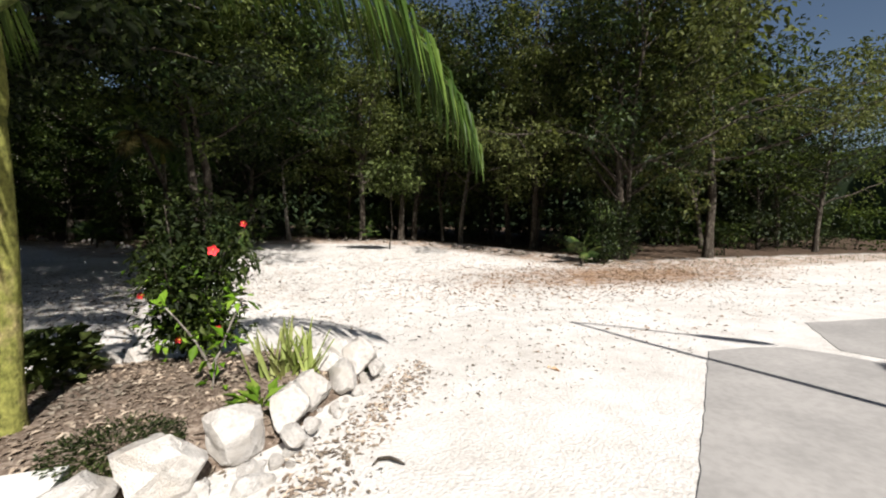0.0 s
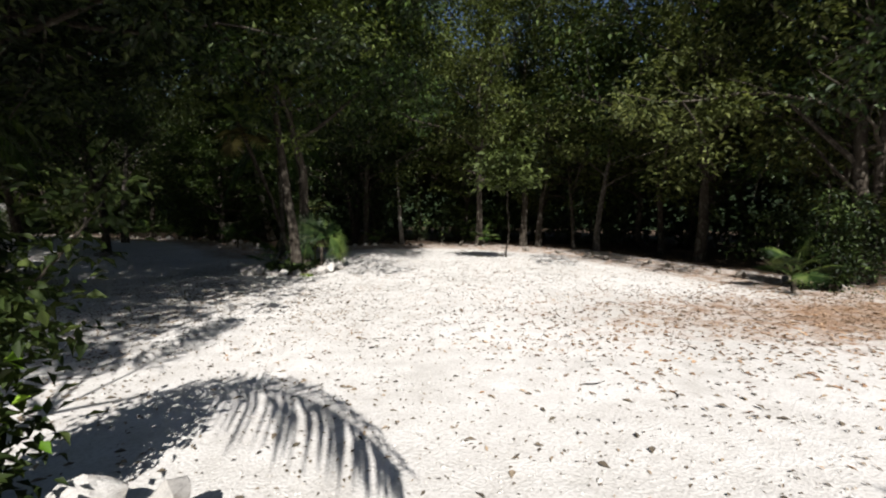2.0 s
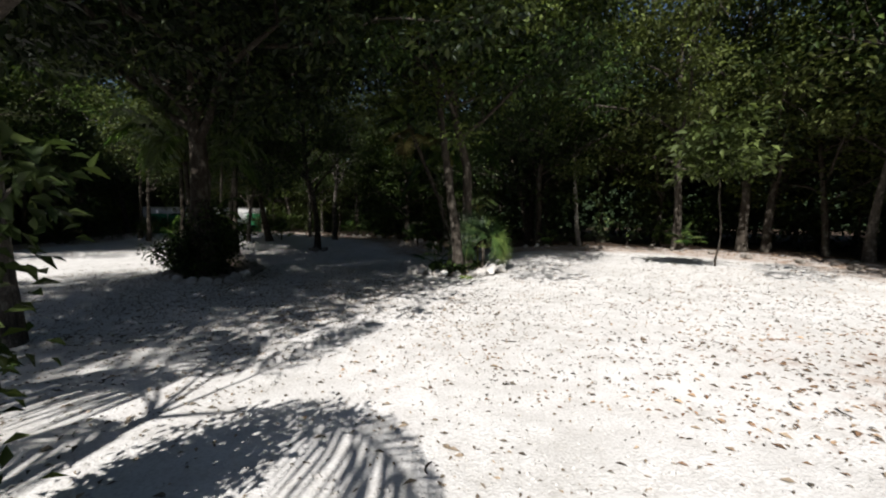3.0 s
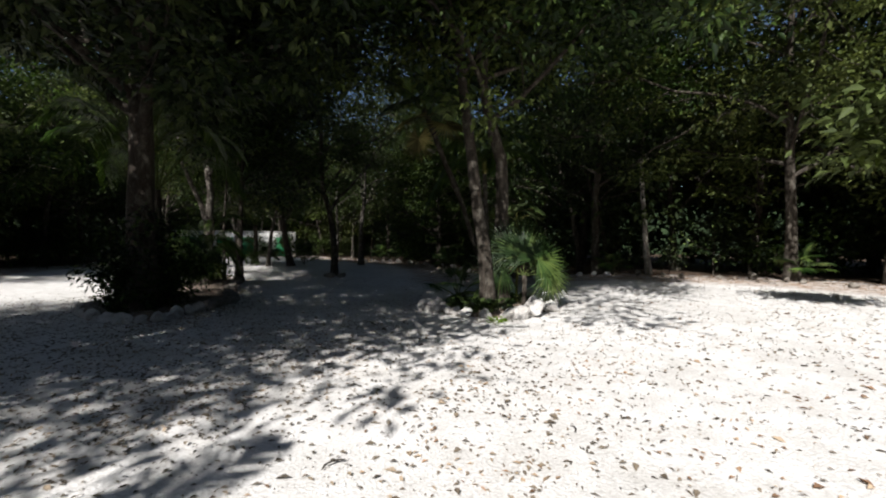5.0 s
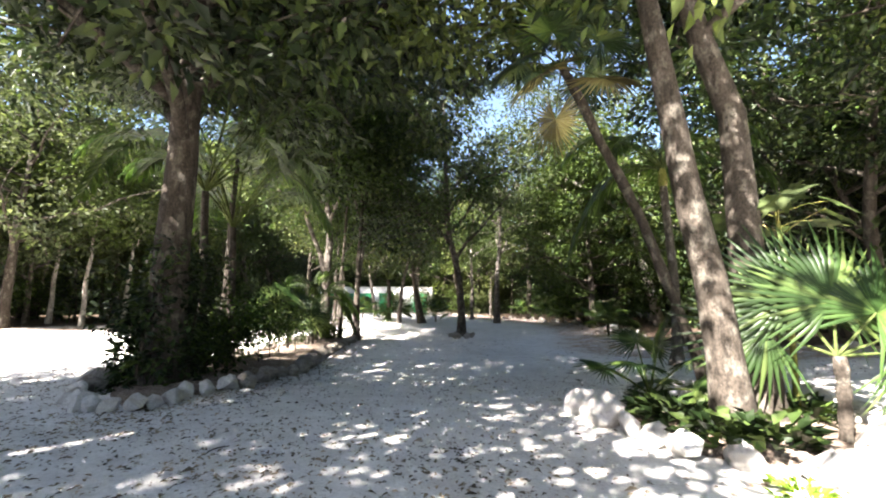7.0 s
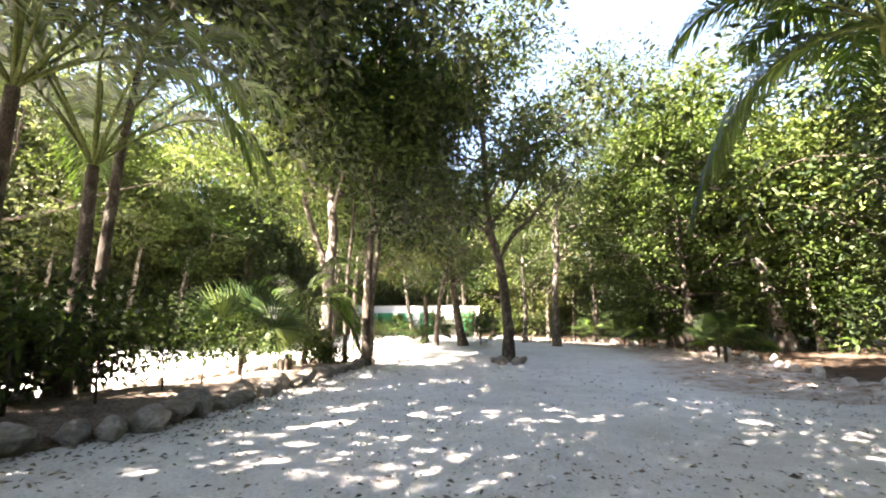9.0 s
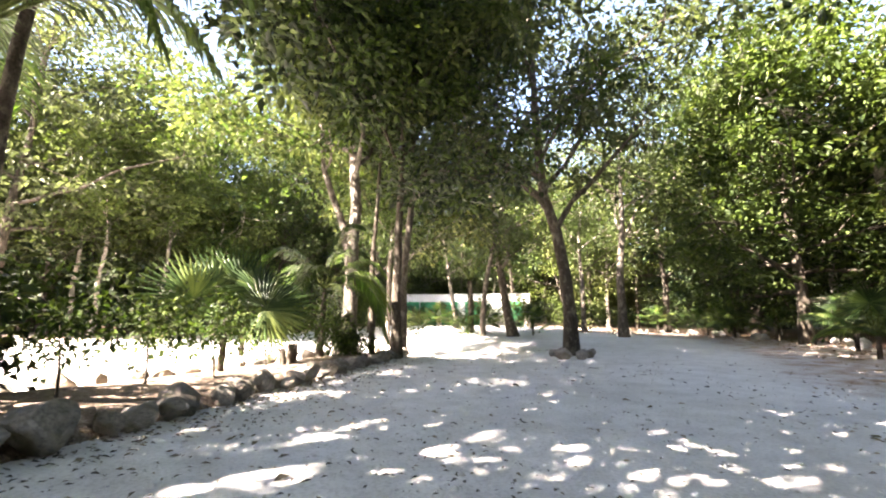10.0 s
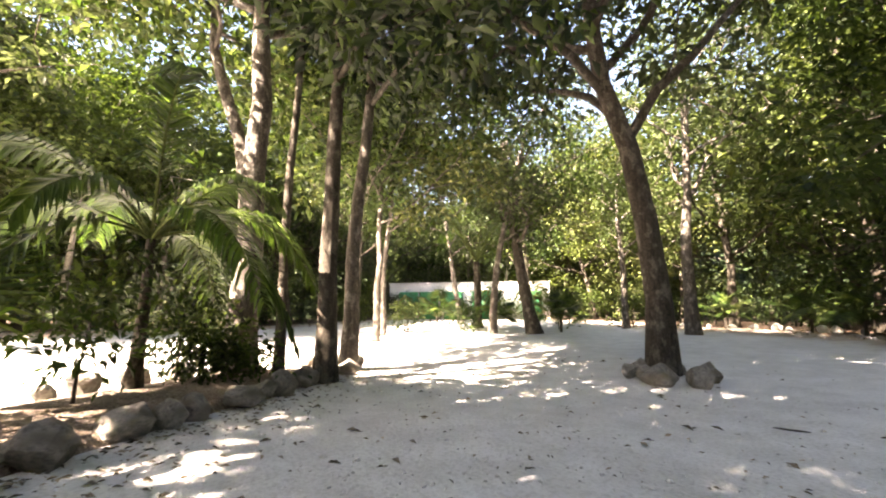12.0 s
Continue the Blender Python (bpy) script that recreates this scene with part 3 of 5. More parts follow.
        copy_thing(shrubs[(1, 0, 3, 0)[i % 4]], pose(*at_ground(x, y), 0, 0, rng.uniform(0, 360)) @ Matrix.Diagonal((s, s, s * 0.9, 1)))


build_woods()


def build_far_woods():
    """One uneven mass of large-leaved cover behind the trees, closed by a slope coloured as dark as forest shade."""
    rng = np.random.default_rng(5)
    # added filler of dark leaves, in place of the deep shade behind the trunks
    g = Geo()
    pts = []
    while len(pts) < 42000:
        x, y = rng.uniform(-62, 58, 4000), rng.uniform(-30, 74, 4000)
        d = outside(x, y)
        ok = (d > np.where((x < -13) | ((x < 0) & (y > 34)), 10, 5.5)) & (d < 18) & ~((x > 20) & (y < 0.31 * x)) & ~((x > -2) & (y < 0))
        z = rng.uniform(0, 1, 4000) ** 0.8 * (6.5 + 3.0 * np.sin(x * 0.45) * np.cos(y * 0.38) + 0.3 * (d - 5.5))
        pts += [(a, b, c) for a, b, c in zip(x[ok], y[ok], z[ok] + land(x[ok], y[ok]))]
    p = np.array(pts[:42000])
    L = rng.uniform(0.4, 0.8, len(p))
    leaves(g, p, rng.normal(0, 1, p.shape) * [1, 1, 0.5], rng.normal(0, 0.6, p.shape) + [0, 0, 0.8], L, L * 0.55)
    tagged(new("far_woods", g.mesh("far_woods", FOLIAGE_DEEP)), "added mass of dark leaves standing in for the shaded forest interior", "woods", "", "stuff")
    # closing ring, coloured near black in place of shade between far trunks
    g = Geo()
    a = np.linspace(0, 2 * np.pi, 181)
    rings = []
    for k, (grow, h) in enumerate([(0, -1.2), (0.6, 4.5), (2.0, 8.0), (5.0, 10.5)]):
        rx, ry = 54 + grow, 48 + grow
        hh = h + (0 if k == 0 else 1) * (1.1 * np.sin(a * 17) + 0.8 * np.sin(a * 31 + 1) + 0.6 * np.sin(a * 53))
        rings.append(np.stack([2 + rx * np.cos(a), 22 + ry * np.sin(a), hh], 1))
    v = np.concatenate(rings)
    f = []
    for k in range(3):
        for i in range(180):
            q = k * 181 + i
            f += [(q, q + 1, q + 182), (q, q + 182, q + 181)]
    tagged(new("backdrop", g.add(v, f).mesh("backdrop", SHADED_WOODS, True)), "near-black ring painted as forest shade, closing the place", "woods", "", "structure")


build_far_woods()

# ---- stones ----
WHITE_STONES = [stone_mesh(i, STONE_WHITE) for i in range(1, 6)]
GREY_STONES = [stone_mesh(i, STONE_GREY) for i in range(6, 13)]


def stone(x, y, size, rng, grey=False, group="edging stones", label="", sink=0.08, lift=0.0):
    me = (GREY_STONES if grey else WHITE_STONES)[rng.integers(0, 7 if grey else 5)]
    ob = new("edging_stone", me)
    sx, sy, sz = size if hasattr(size, "__len__") else (size, size * rng.uniform(0.7, 0.95), size * rng.uniform(0.6, 0.85))
    ob.matrix_basis = pose(*at_ground(x, y, lift + sz * (0.45 - sink)), rng.uniform(-14, 14), rng.uniform(-14, 14), rng.uniform(0, 360)) @ Matrix.Diagonal((sx, sy, sz, 1))
    return tagged(ob, label or ("weathered grey limestone edging stone beside the sandy path" if grey else "rough white limestone edging stone of a planted bed"), "stone", group)


def stone_row(points, step, size, seed, grey, group, jitter=0.05):
    rng = np.random.default_rng(seed)
    p = np.array(points, float)
    seg = np.hypot(*np.diff(p, axis=0).T)
    run = np.concatenate([[0], np.cumsum(seg)])
    s = 0.0
    while s < run[-1]:
        x, y = np.interp(s, run, p[:, 0]), np.interp(s, run, p[:, 1])
        k = size * rng.uniform(0.75, 1.3)
        stone(x + rng.normal(0, jitter), y + rng.normal(0, jitter), k, rng, grey, group)
        s += step * k / size * rng.uniform(0.9, 1.1)


stone_row([(-6.3, 15.2), (-6.5, 15.6), (-7.3, 17.0), (-8.2, 17.8), (-9.8, 19.3), (-11.7, 21.4), (-13.5, 23.4), (-14.3, 24.3)], 0.35, 0.41, 3, True, "stones edging the long bed")
stone_row([(-7.9, 13.7), (-6.9, 13.35), (-6.2, 13.35), (-5.7, 13.8), (-6.1, 14.5), (-6.3, 15.1)], 0.27, 0.33, 13, False, "pale stones round the large tree")
stone_row([(-7.4, 13.6), (-7.6, 13.6), (-8.0, 13.9), (-9.2, 15.5), (-10.6, 17.2), (-12.2, 19.0), (-14.0, 21.0), (-15.6, 23.2), (-15.2, 24.4), (-14.3, 24.3)], 0.5, 0.38, 4, True, "stones edging the long bed")
stone_row([(-1.6, 17.3), (-1.0, 16.6), (-0.3, 16.1), (0.5, 16.0), (1.1, 16.6), (1.3, 17.3), (0.9, 18.3), (0.0, 18.9), (-1.0, 18.6), (-1.6, 17.3)], 0.44, 0.5, 5, False, "stones round the fan palm bed")
stone_row([(-11.4, 27.6), (-11.2, 26.9), (-10.6, 26.7), (-10.2, 27.2), (-10.6, 27.9), (-11.4, 27.6)], 0.36, 0.36, 6, True, "stones round the lone tree")
stone_row([(3.0, 26.2), (0.0, 26.8), (-2.8, 27.4), (-4.6, 31.8), (-7.6, 36.6), (-12.5, 40.0), (-17.5, 42.4)], 0.75, 0.34, 8, False, "stones along the forest edge", 0.15)
stone_row([(13.6, 11.2), (12.9, 16.5), (10.4, 21.5), (7.6, 25.4), (3.0, 26.2)], 0.9, 0.3, 9, True, "stones along the forest edge", 0.2)


ENTRANCE = [(1.35, 3.9), (0.85, 3.5), (0.5, 3.05), (0.1, 2.85), (-0.35, 2.7), (-0.9, 2.5), (-2.2, 2.6), (-2.8, 4.2), (-1.6, 5.3), (-0.4, 5.4), (0.6, 5.2), (1.2, 4.8)]


def mound_lift(x, y):
    """Height of the entrance bed's soil over the ground."""
    p = np.array(ENTRANCE)
    c = p.mean(0)
    d = p - c
    turn = np.arctan2(d[:, 1], d[:, 0])
    order = np.argsort(turn)
    reach = np.interp(np.arctan2(y - c[1], x - c[0]), turn[order], np.hypot(*d[order].T), period=2 * np.pi)
    return 0.25 * np.interp(np.hypot(x - c[0], y - c[1]) / reach, [0.3, 0.6, 0.9, 1.0], [1.0, 0.9, 0.55, -0.06])


def build_bed_mound(name, outline, height, mat, label):
    """Raised soil inside a ring of stones."""
    p = np.array(outline, float)
    c = p.mean(0)
    g, v, f, n = Geo(), [], [], len(p)
    for k, h in ((1.0, -0.06), (0.9, 0.55), (0.6, 0.9), (0.3, 1.0)):
        for q in p:
            x, y = c + (q - c) * k
            v.append(at_ground(x, y, height * h + 0.03 * noise.noise(Vector((x * 3, y * 3, 1)))))
    v.append(at_ground(*c, height))
    for k in range(3):
        for i in range(n):
            j = (i + 1) % n
            f += [(k * n + i, k * n + j, k * n + n + j), (k * n + i, k * n + n + j, k * n + n + i)]
    f += [(3 * n + i, 3 * n + (i + 1) % n, 4 * n) for i in range(n)]
    return tagged(new(name, g.add(v, f).mesh(name, mat, True)), label, "flower bed", "", "structure")


build_bed_mound("long_bed", [(-5.7, 13.7), (-6.2, 14.5), (-6.45, 15.5), (-7.4, 17.1), (-9.9, 19.4), (-11.8, 21.5), (-13.6, 23.5), (-14.4, 24.2), (-15.1, 24.2), (-15.4, 23.1), (-13.9, 21.1), (-12.1, 19.1), (-10.5, 17.3), (-9.1, 15.6), (-7.9, 14.0), (-6.6, 13.6)], 0.14, MULCH, "long mulched bed between two sandy roads")
build_bed_mound("palm_bed", [(-1.5, 17.3), (-0.9, 16.7), (-0.3, 16.25), (0.5, 16.2), (1.0, 16.7), (1.2, 17.3), (0.8, 18.2), (0.0, 18.8), (-0.9, 18.5)], 0.16, MULCH, "small mulched bed under leaning trunks")
build_bed_mound("entrance_bed", ENTRANCE, 0.25, MULCH, "raised mulched planting bed ringed with white stones")

# ---- entrance bed ----
rng = np.random.default_rng(77)
for x, y, w, h in [(1.32, 4.0, 0.46, 0.42), (1.05, 3.72, 0.36, 0.3), (0.72, 3.45, 0.42, 0.34), (0.5, 3.12, 0.4, 0.36), (0.16, 2.92, 0.46, 0.36), (-0.26, 2.72, 0.56, 0.36), (-0.66, 2.5, 0.5, 0.26),
                   (0.45, 2.8, 0.2, 0.14), (0.62, 2.92, 0.14, 0.1), (1.22, 4.55, 0.4, 0.3), (0.85, 5.0, 0.45, 0.32), (0.42, 5.2, 0.36, 0.3), (-0.62, 5.4, 0.42, 0.26), (-1.0, 5.35, 0.36, 0.24),
                   (0.0, 3.35, 0.14, 0.1)]:
    stone(x, y, (w * 1.25, w * 0.95, h * 1.15), rng, False, "stones round the entrance bed", sink=0.15, lift=0.1)

line = [(1.4, 4.1), (1.0, 3.65), (0.6, 3.2), (0.2, 2.8), (-0.4, 2.55)]
for k in range(34):
    u = rng.uniform(0, 3.99)
    i = int(u)
    x, y = [line[i][q] + (line[i + 1][q] - line[i][q]) * (u - i) for q in (0, 1)]
    w = rng.uniform(0.07, 0.2)
    stone(x + rng.normal(0.08, 0.1), y + rng.normal(-0.06, 0.1), (w, w * 0.8, w * 0.7), rng, False, "small rubble round the entrance bed", "small broken limestone rubble beside the planted bed", sink=0.1)
for x, y, w, h in [(0.95, 4.25, 0.5, 0.3), (0.98, 3.98, 0.44, 0.3), (0.3, 4.9, 0.4, 0.26), (1.42, 3.78, 0.26, 0.2)]:
    stone(x, y, (w, w * 0.7, h), rng, False, "stones round the entrance bed", sink=0.1, lift=0.1)
twig = thing("fallen_twig", at_ground(0.95, 2.35, 0.02), "dark curled dry twig lying on white gravel", "twig")
g = Geo()
tube(g, [(-0.08, 0.03, 0), (-0.03, 0.06, 0.012), (0.03, 0.04, 0.014), (0.07, -0.01, 0.01), (0.1, -0.06, 0)], [0.006, 0.012, 0.013, 0.012, 0.005], 6)
part("stem", g, BARK_BROWN, twig, smooth=True)
rt = np.random.default_rng(78)
for k in range(34):
    s, u = rt.uniform(0.35, 0.8), rt.uniform(0, 1)
    x, y = (rt.uniform(-4, 6), rt.uniform(4, 15)) if u < 0.5 else (rt.uniform(-12, -2), rt.uniform(16, 27))
    if outside(x, y) > -0.5 or math.hypot(x, y - 17.6) < 2 or (x < -5.8 and 13.5 < y < 24 and abs((x + 5.9) * 0.76 + (y - 14) * 0.62) < 2.4):
        continue
    copy_thing(twig, pose(*at_ground(x, y, 0.012), 0, 0, rt.uniform(0, 360)) @ Matrix.Diagonal((s * rt.uniform(1, 1.8), s * 0.8, s * 0.7, 1)))


def hibiscus(at):
    """Upright bush with dark glossy leaves and a few red flowers."""
    r = np.random.default_rng(31)
    ob = thing("hibiscus_bush", at, "dark green hibiscus bush with a few red flowers", "bush")
    ends = []
    for i in range(11):
        az, ln = i * 2.4, r.uniform(0.95, 1.8)
        g = Geo()
        path = bend(r, (0.1 * math.cos(az), 0.1 * math.sin(az), -0.05), (0.12 * math.cos(az), 0.12 * math.sin(az), 1), ln, 7, 0.08)
        tube(g, path, np.linspace(0.018, 0.005, 8), 5)
        part("stem", g, BARK_BROWN, ob)
        for k in range(30):
            q = path[r.integers(1, 8)] + r.normal(0, 0.1, 3)
            ends.append(q)
    g = Geo()
    ends = np.array(ends)
    ends[:, 2] = np.maximum(ends[:, 2], 0.12)
    leaf_clusters(r, g, ends, 16, 0.085, 0.085)
    part("foliage", g, FOLIAGE, ob)
    g = Geo()
    low = ends[(ends[:, 2] < 0.85) & (ends[:, 1] < 0.15)]
    leaf_clusters(r, g, low, 2, 0.12, 0.09)
    part("young_foliage", g, LIME_LEAF, ob, "bright young leaves")
    for dx, dy, z in [(0.2, -0.44, 1.05), (-0.42, -0.2, 0.62), (0.24, -0.36, 0.26), (-0.12, -0.4, 0.2), (0.5, -0.12, 1.3)]:
        g = Geo()
        s = 0.046 if 0.9 < z < 1.1 else 0.03
        for k in range(5):
            a = k * 2 * math.pi / 5
            d, w = np.array([math.cos(a), -0.55, math.sin(a)]), np.array([-math.sin(a), 0, math.cos(a)])
            g.add([(0, 0, 0), d * s * 0.7 + w * s * 0.5, d * s * 1.15 + w * s * 0.2, d * s * 1.15 - w * s * 0.2, d * s * 0.7 - w * s * 0.5, d * s * 0.6 + np.array([0, 0.01, 0])], [(0, 1, 5), (1, 2, 5), (2, 3, 5), (3, 4, 5), (4, 0, 5)])
        fl = part("flower", g, RED_PETAL, ob, "red open flower")
        fl.matrix_basis = pose(dx, dy, z, 0, 0, r.uniform(-40, 40))
        g = Geo()
        tube(g, [(0, 0, 0), (0, -s * 0.9, 0.01), (0, -s * 1.5, 0.012)], [0.004, 0.004, 0.006], 5)
        part("stamen", g, YELLOW_PETAL, fl)
    return ob


def leafy_plant(name, at, count, length, width, mat, label, category, seed, upright=0.6, radius=0.2, fold=0.3, group="", stems=0):
    """A tuft or low mound of single broad leaves."""
    r = np.random.default_rng(seed)
    ob = thing(name, at, label, category, group)
    a = r.uniform(0, 2 * np.pi, count)
    q = radius * np.sqrt(r.uniform(0, 1, count))
    base = np.stack([q * np.cos(a), q * np.sin(a), r.uniform(0, 1, count) * radius * 0.9 * upright], 1)
    along = np.stack([np.cos(a), np.sin(a), r.uniform(0.2, 1.6, count) * upright], 1) + r.normal(0, 0.3, (count, 3))
    g = Geo()
    L = length * r.uniform(0.7, 1.2, count)
    leaves(g, base, along, r.normal(0, 0.3, (count, 3)) + [0, 0, 1], L, width * L / length, fold)
    part("foliage", g, mat, ob)
    for i in range(stems):
        g = Geo()
        e = base[i] + [0, 0, 0.02]
        tube(g, [(0, 0, -0.03), e * 0.5 + [0, 0, 0.02], e], [0.008, 0.006, 0.004], 5)
        part("stem", g, BARK_BROWN, ob)
    return ob


def sword_plant(at, count, length, label, seed):
    """Long stiff striped blades from one tuft; every blade is a part."""
    r = np.random.default_rng(seed)
    ob = thing("striped_plant", at, label, "plant")
    for i in range(count):
        g = Geo()
        a, t, L = r.uniform(0, 6.28), r.uniform(0.1, 0.7), length * r.uniform(0.6, 1.1)
        b = np.array([r.normal(0, 0.13), r.normal(0, 0.1), 0])
        d = np.array([math.cos(a) * math.sin(t), math.sin(a) * math.sin(t), math.cos(t)])
        s = np.array([-math.sin(a), math.cos(a), 0]) * 0.02
        n = np.cross(d, s) * 0.35
        v, w = [], [0.6, 1.0, 1.0, 0.7, 0.05]
        for k in range(5):
            c = b + d * L * k / 4 - np.array([0, 0, 0.25]) * L * (k / 4) ** 2 * math.sin(t)
            v += [c - s * w[k], c + n * 1.2, c + s * w[k]]
        f = []
        for k in range(4):
            q = k * 3
            f += [(q, q + 1, q + 4), (q, q + 4, q + 3), (q + 1, q + 2, q + 5), (q + 1, q + 5, q + 4)]
        part("blade", g.add(v, f), CREAM_LEAF, ob)
    return ob


hibiscus(at_ground(-0.15, 5.0, 0.3))
sword_plant(at_ground(0.62, 3.85, 0.19), 44, 0.55, "striped cream and green sword-leaved plant among white stones", 41)
leafy_plant("low_shrub", at_ground(-1.4, 4.75, 0.24), 620, 0.12, 0.095, FOLIAGE_YELLOW, "low mounded shrub with yellow-green round leaves", "shrub", 42, 0.75, 0.5)
leafy_plant("broad_leaf_plant", at_ground(0.32, 3.3, 0.19), 46, 0.17, 0.07, LIME_LEAF, "bright green broad-leaved plant behind white stones", "plant", 43, 0.5, 0.14, stems=5)
leafy_plant("ground_cover", at_ground(-0.5, 2.98, 0.19), 2200, 0.032, 0.012, FOLIAGE, "mat of dark green creeping ground cover", "plant", 44, 0.35, 0.34)
leafy_plant("ground_cover", at_ground(1.5, 4.15, 0.02), 160, 0.05, 0.025, FOLIAGE_YELLOW, "small yellow-green weed in gravel", "plant", 45, 0.5, 0.1)
r2 = np.random.default_rng(46)
sap = thing("bare_sapling", at_ground(0.0, 3.75, 0.19), "nearly bare grey forked sapling with lime leaves", "plant")
for az, ln, lean in [(0, 0.32, 0.05), (2.6, 0.62, 0.25), (0.5, 0.6, 0.3)]:
    g = Geo()
    start = (0, 0, -0.03) if lean < 0.1 else (0, 0, 0.22)
    path = bend(r2, start, (lean * 2 * math.cos(az), lean * 2 * math.sin(az), 1), ln, 5, 0.06)
    tube(g, path, np.linspace(0.012, 0.006, 6), 6)
    part("stem", g, BARK_PALE, sap, smooth=True)
    g = Geo()
    leaf_clusters(r2, g, [path[-1], path[2]], 7, 0.04, 0.12)
    part("foliage", g, LIME_LEAF, sap)

# palm beside the entrance bed, with one long frond arching over the way in
feather_palm(at_ground(-1.16, 3.62, 0.05), "green-stemmed feather palm with arching fronds beside the bed", 51, 2.2, 0.075, 7, 2.6, STEM_GREEN, 0.7,
             leaflet=0.85, hang=0.95, aims=[(-15, 0.8, 0.98, 3.6), (145, 1.25, 0.8, 2.4), (200, 1.0, 1.0, 2.4), (120, 0.9, 0.9, 2.3), (160, 0.7, 1.0, 2.4), (250, 0.8, 1.0, 2.2), (75, 1.5, 0.7, 2.0)])


def slab(name, corners, thick, label):
    """A cast slab that follows the lie of the ground, with a worn edge."""
    bm, ring, r = bmesh.new(), [], random.Random(len(label))
    for (ax, ay), (bx, by) in zip(corners, corners[1:] + corners[:1]):
        n = max(1, int(math.hypot(bx - ax, by - ay) / 0.14)) if max(ay, by) > 0 and "white" not in label else 1
        ring += [(ax + (bx - ax) * k / n + r.uniform(-0.01, 0.01) * (k > 0), ay + (by - ay) * k / n + r.uniform(-0.01, 0.01) * (k > 0)) for k in range(n)]
    bm.faces.new([bm.verts.new((x, y, 0)) for x, y in ring])
    for axis in range(2):
        for k in range(-12, 32):
            at, no = [0, 0, 0], [0, 0, 0]
            at[axis], no[axis] = k * 0.5, 1
            bmesh.ops.bisect_plane(bm, geom=bm.verts[:] + bm.edges[:] + bm.faces[:], plane_co=at, plane_no=no)
    rim = [e for e in bm.edges if e.is_boundary]
    low = bmesh.ops.extrude_edge_only(bm, edges=rim)["geom"]
    skirt = {v for v in low if isinstance(v, bmesh.types.BMVert)}
    for v in bm.verts:
        worn = 0.012 * noise.noise(Vector((v.co.x * 2.3, v.co.y * 2.3, 2)))
        v.co.z = float(land(v.co.x, v.co.y)) + (-0.06 if v in skirt else thick + worn * 0.3)
    bmesh.ops.recalc_face_normals(bm, faces=bm.faces)
    me = bpy.data.meshes.new(name)
    bm.to_mesh(me)
    bm.free()
    me.materials.append(WHITE_PAINT if "white" in label else CONCRETE)
    return tagged(new(name, me), label, "pavement", "", "structure")


slab("pavement", [(1.2, 0.6), (2.32, 1.19), (3.25, 1.65), (5.27, 2.67), (5.81, 2.51), (6.24, 2.26), (6.36, 1.82), (6.3, -5), (0.6, -5)], 0.007, "grey concrete parking slab with broken edges")
slab("pavement", [(6.6, 1.85), (8.12, 2.72), (9.57, 2.18), (14.0, 1.6), (14, -5), (6.42, -5)], 0.006, "second grey concrete slab with a cracked joint")
slab("kerb", [(-0.68, 2.85), (-0.72, 2.4), (-1.5, 2.3), (-1.4, 3.0)], 0.25, "white painted kerb block beside the palm")


def street_lamp(at):
    ob = thing("street_lamp", at, "tall thin grey steel lamp post with one arm", "lamp")
    g = Geo()
    tube(g, [(0, 0, -0.1), (0, 0, 0.3), (0, 0, 6.0)], [0.07, 0.06, 0.035], 10)
    part("post", g, METAL, ob, smooth=True)
    g = Geo()
    tube(g, [(0, 0, 6.0), (0.42, -0.56, 5.95), (0.85, -1.13, 5.72)], [0.03, 0.028, 0.025], 8)
    arm = part("arm", g, METAL, ob, smooth=True)
    g = Geo()
    tube(g, [(0.8, -1.06, 5.75), (0.92, -1.22, 5.69), (1.15, -1.52, 5.56), (1.24, -1.62, 5.53)], [0.03, 0.1, 0.1, 0.04], 10)
    part("lamp_head", g, METAL, arm, smooth=True)


street_lamp(at_ground(4.6, -2.4))
feather_palm(at_ground(7.1, -5.0), "grey-stemmed feather palm beside the parking slab", 52, 3.2, 0.1, 11, 2.3, BARK_GREY, 0.6)

# ---- the long bed and its trees ----
def hero(seed, at, path, height, r0, crown_from, crown_r, bark, fol, label, limbs=11, per=22, size=0.23, rise=0.6, name="large_tree", group="", flat=0.45):
    grown = grow_tree(seed, height, r0, crown_from, crown_r, limbs=limbs, subs=6, twigs=3, per=int(per * 2.9), size=size * 0.9, sides=14, spread=0.36, rise=rise, trunk_path=path, flat=flat)
    return tree_thing(name, at_ground(*at), grown, bark, fol, label, group=group, joined=False)


hero(61, (-7.25, 14.5), [(0, 0, -0.1), (-0.05, 0, 3), (-0.1, 0.1, 6), (0.1, 0.2, 12)], 15, 0.27, 3.9, 7.0, BARK_BROWN, FOLIAGE_DEEP, "large thick-trunked tree standing in a stone-edged bed", 26, 44, 0.24)
hero(62, (-14.6, 22.7), [(0, 0, -0.1), (0.02, 0, 2.5), (0.1, 0.05, 4.2), (-0.1, 0, 6), (0, 0.1, 10.5)], 13, 0.19, 4.8, 5.4, BARK_GREY, FOLIAGE, "tall grey-trunked tree in the long bed", 13)
hero(69, (-14.6, 22.68), [(0, 0, -0.1), (0.0, 0, 2.4), (-0.15, -0.1, 3.4), (-0.8, -0.5, 5.2), (-1.3, -0.8, 9)], 11.5, 0.13, 5.2, 3.6, BARK_GREY, FOLIAGE_YELLOW, "second stem beside the tall grey tree", 9)
hero(63, (-13.55, 23.6), [(0, 0, -0.1), (-0.05, 0, 1.2), (-0.02, 0, 3), (0.1, 0, 5), (0.1, 0, 8.5)], 11.5, 0.13, 4.2, 3.6, BARK_BROWN, FOLIAGE_DEEP, "dark brown tree at the end of the bed", 11, 20)
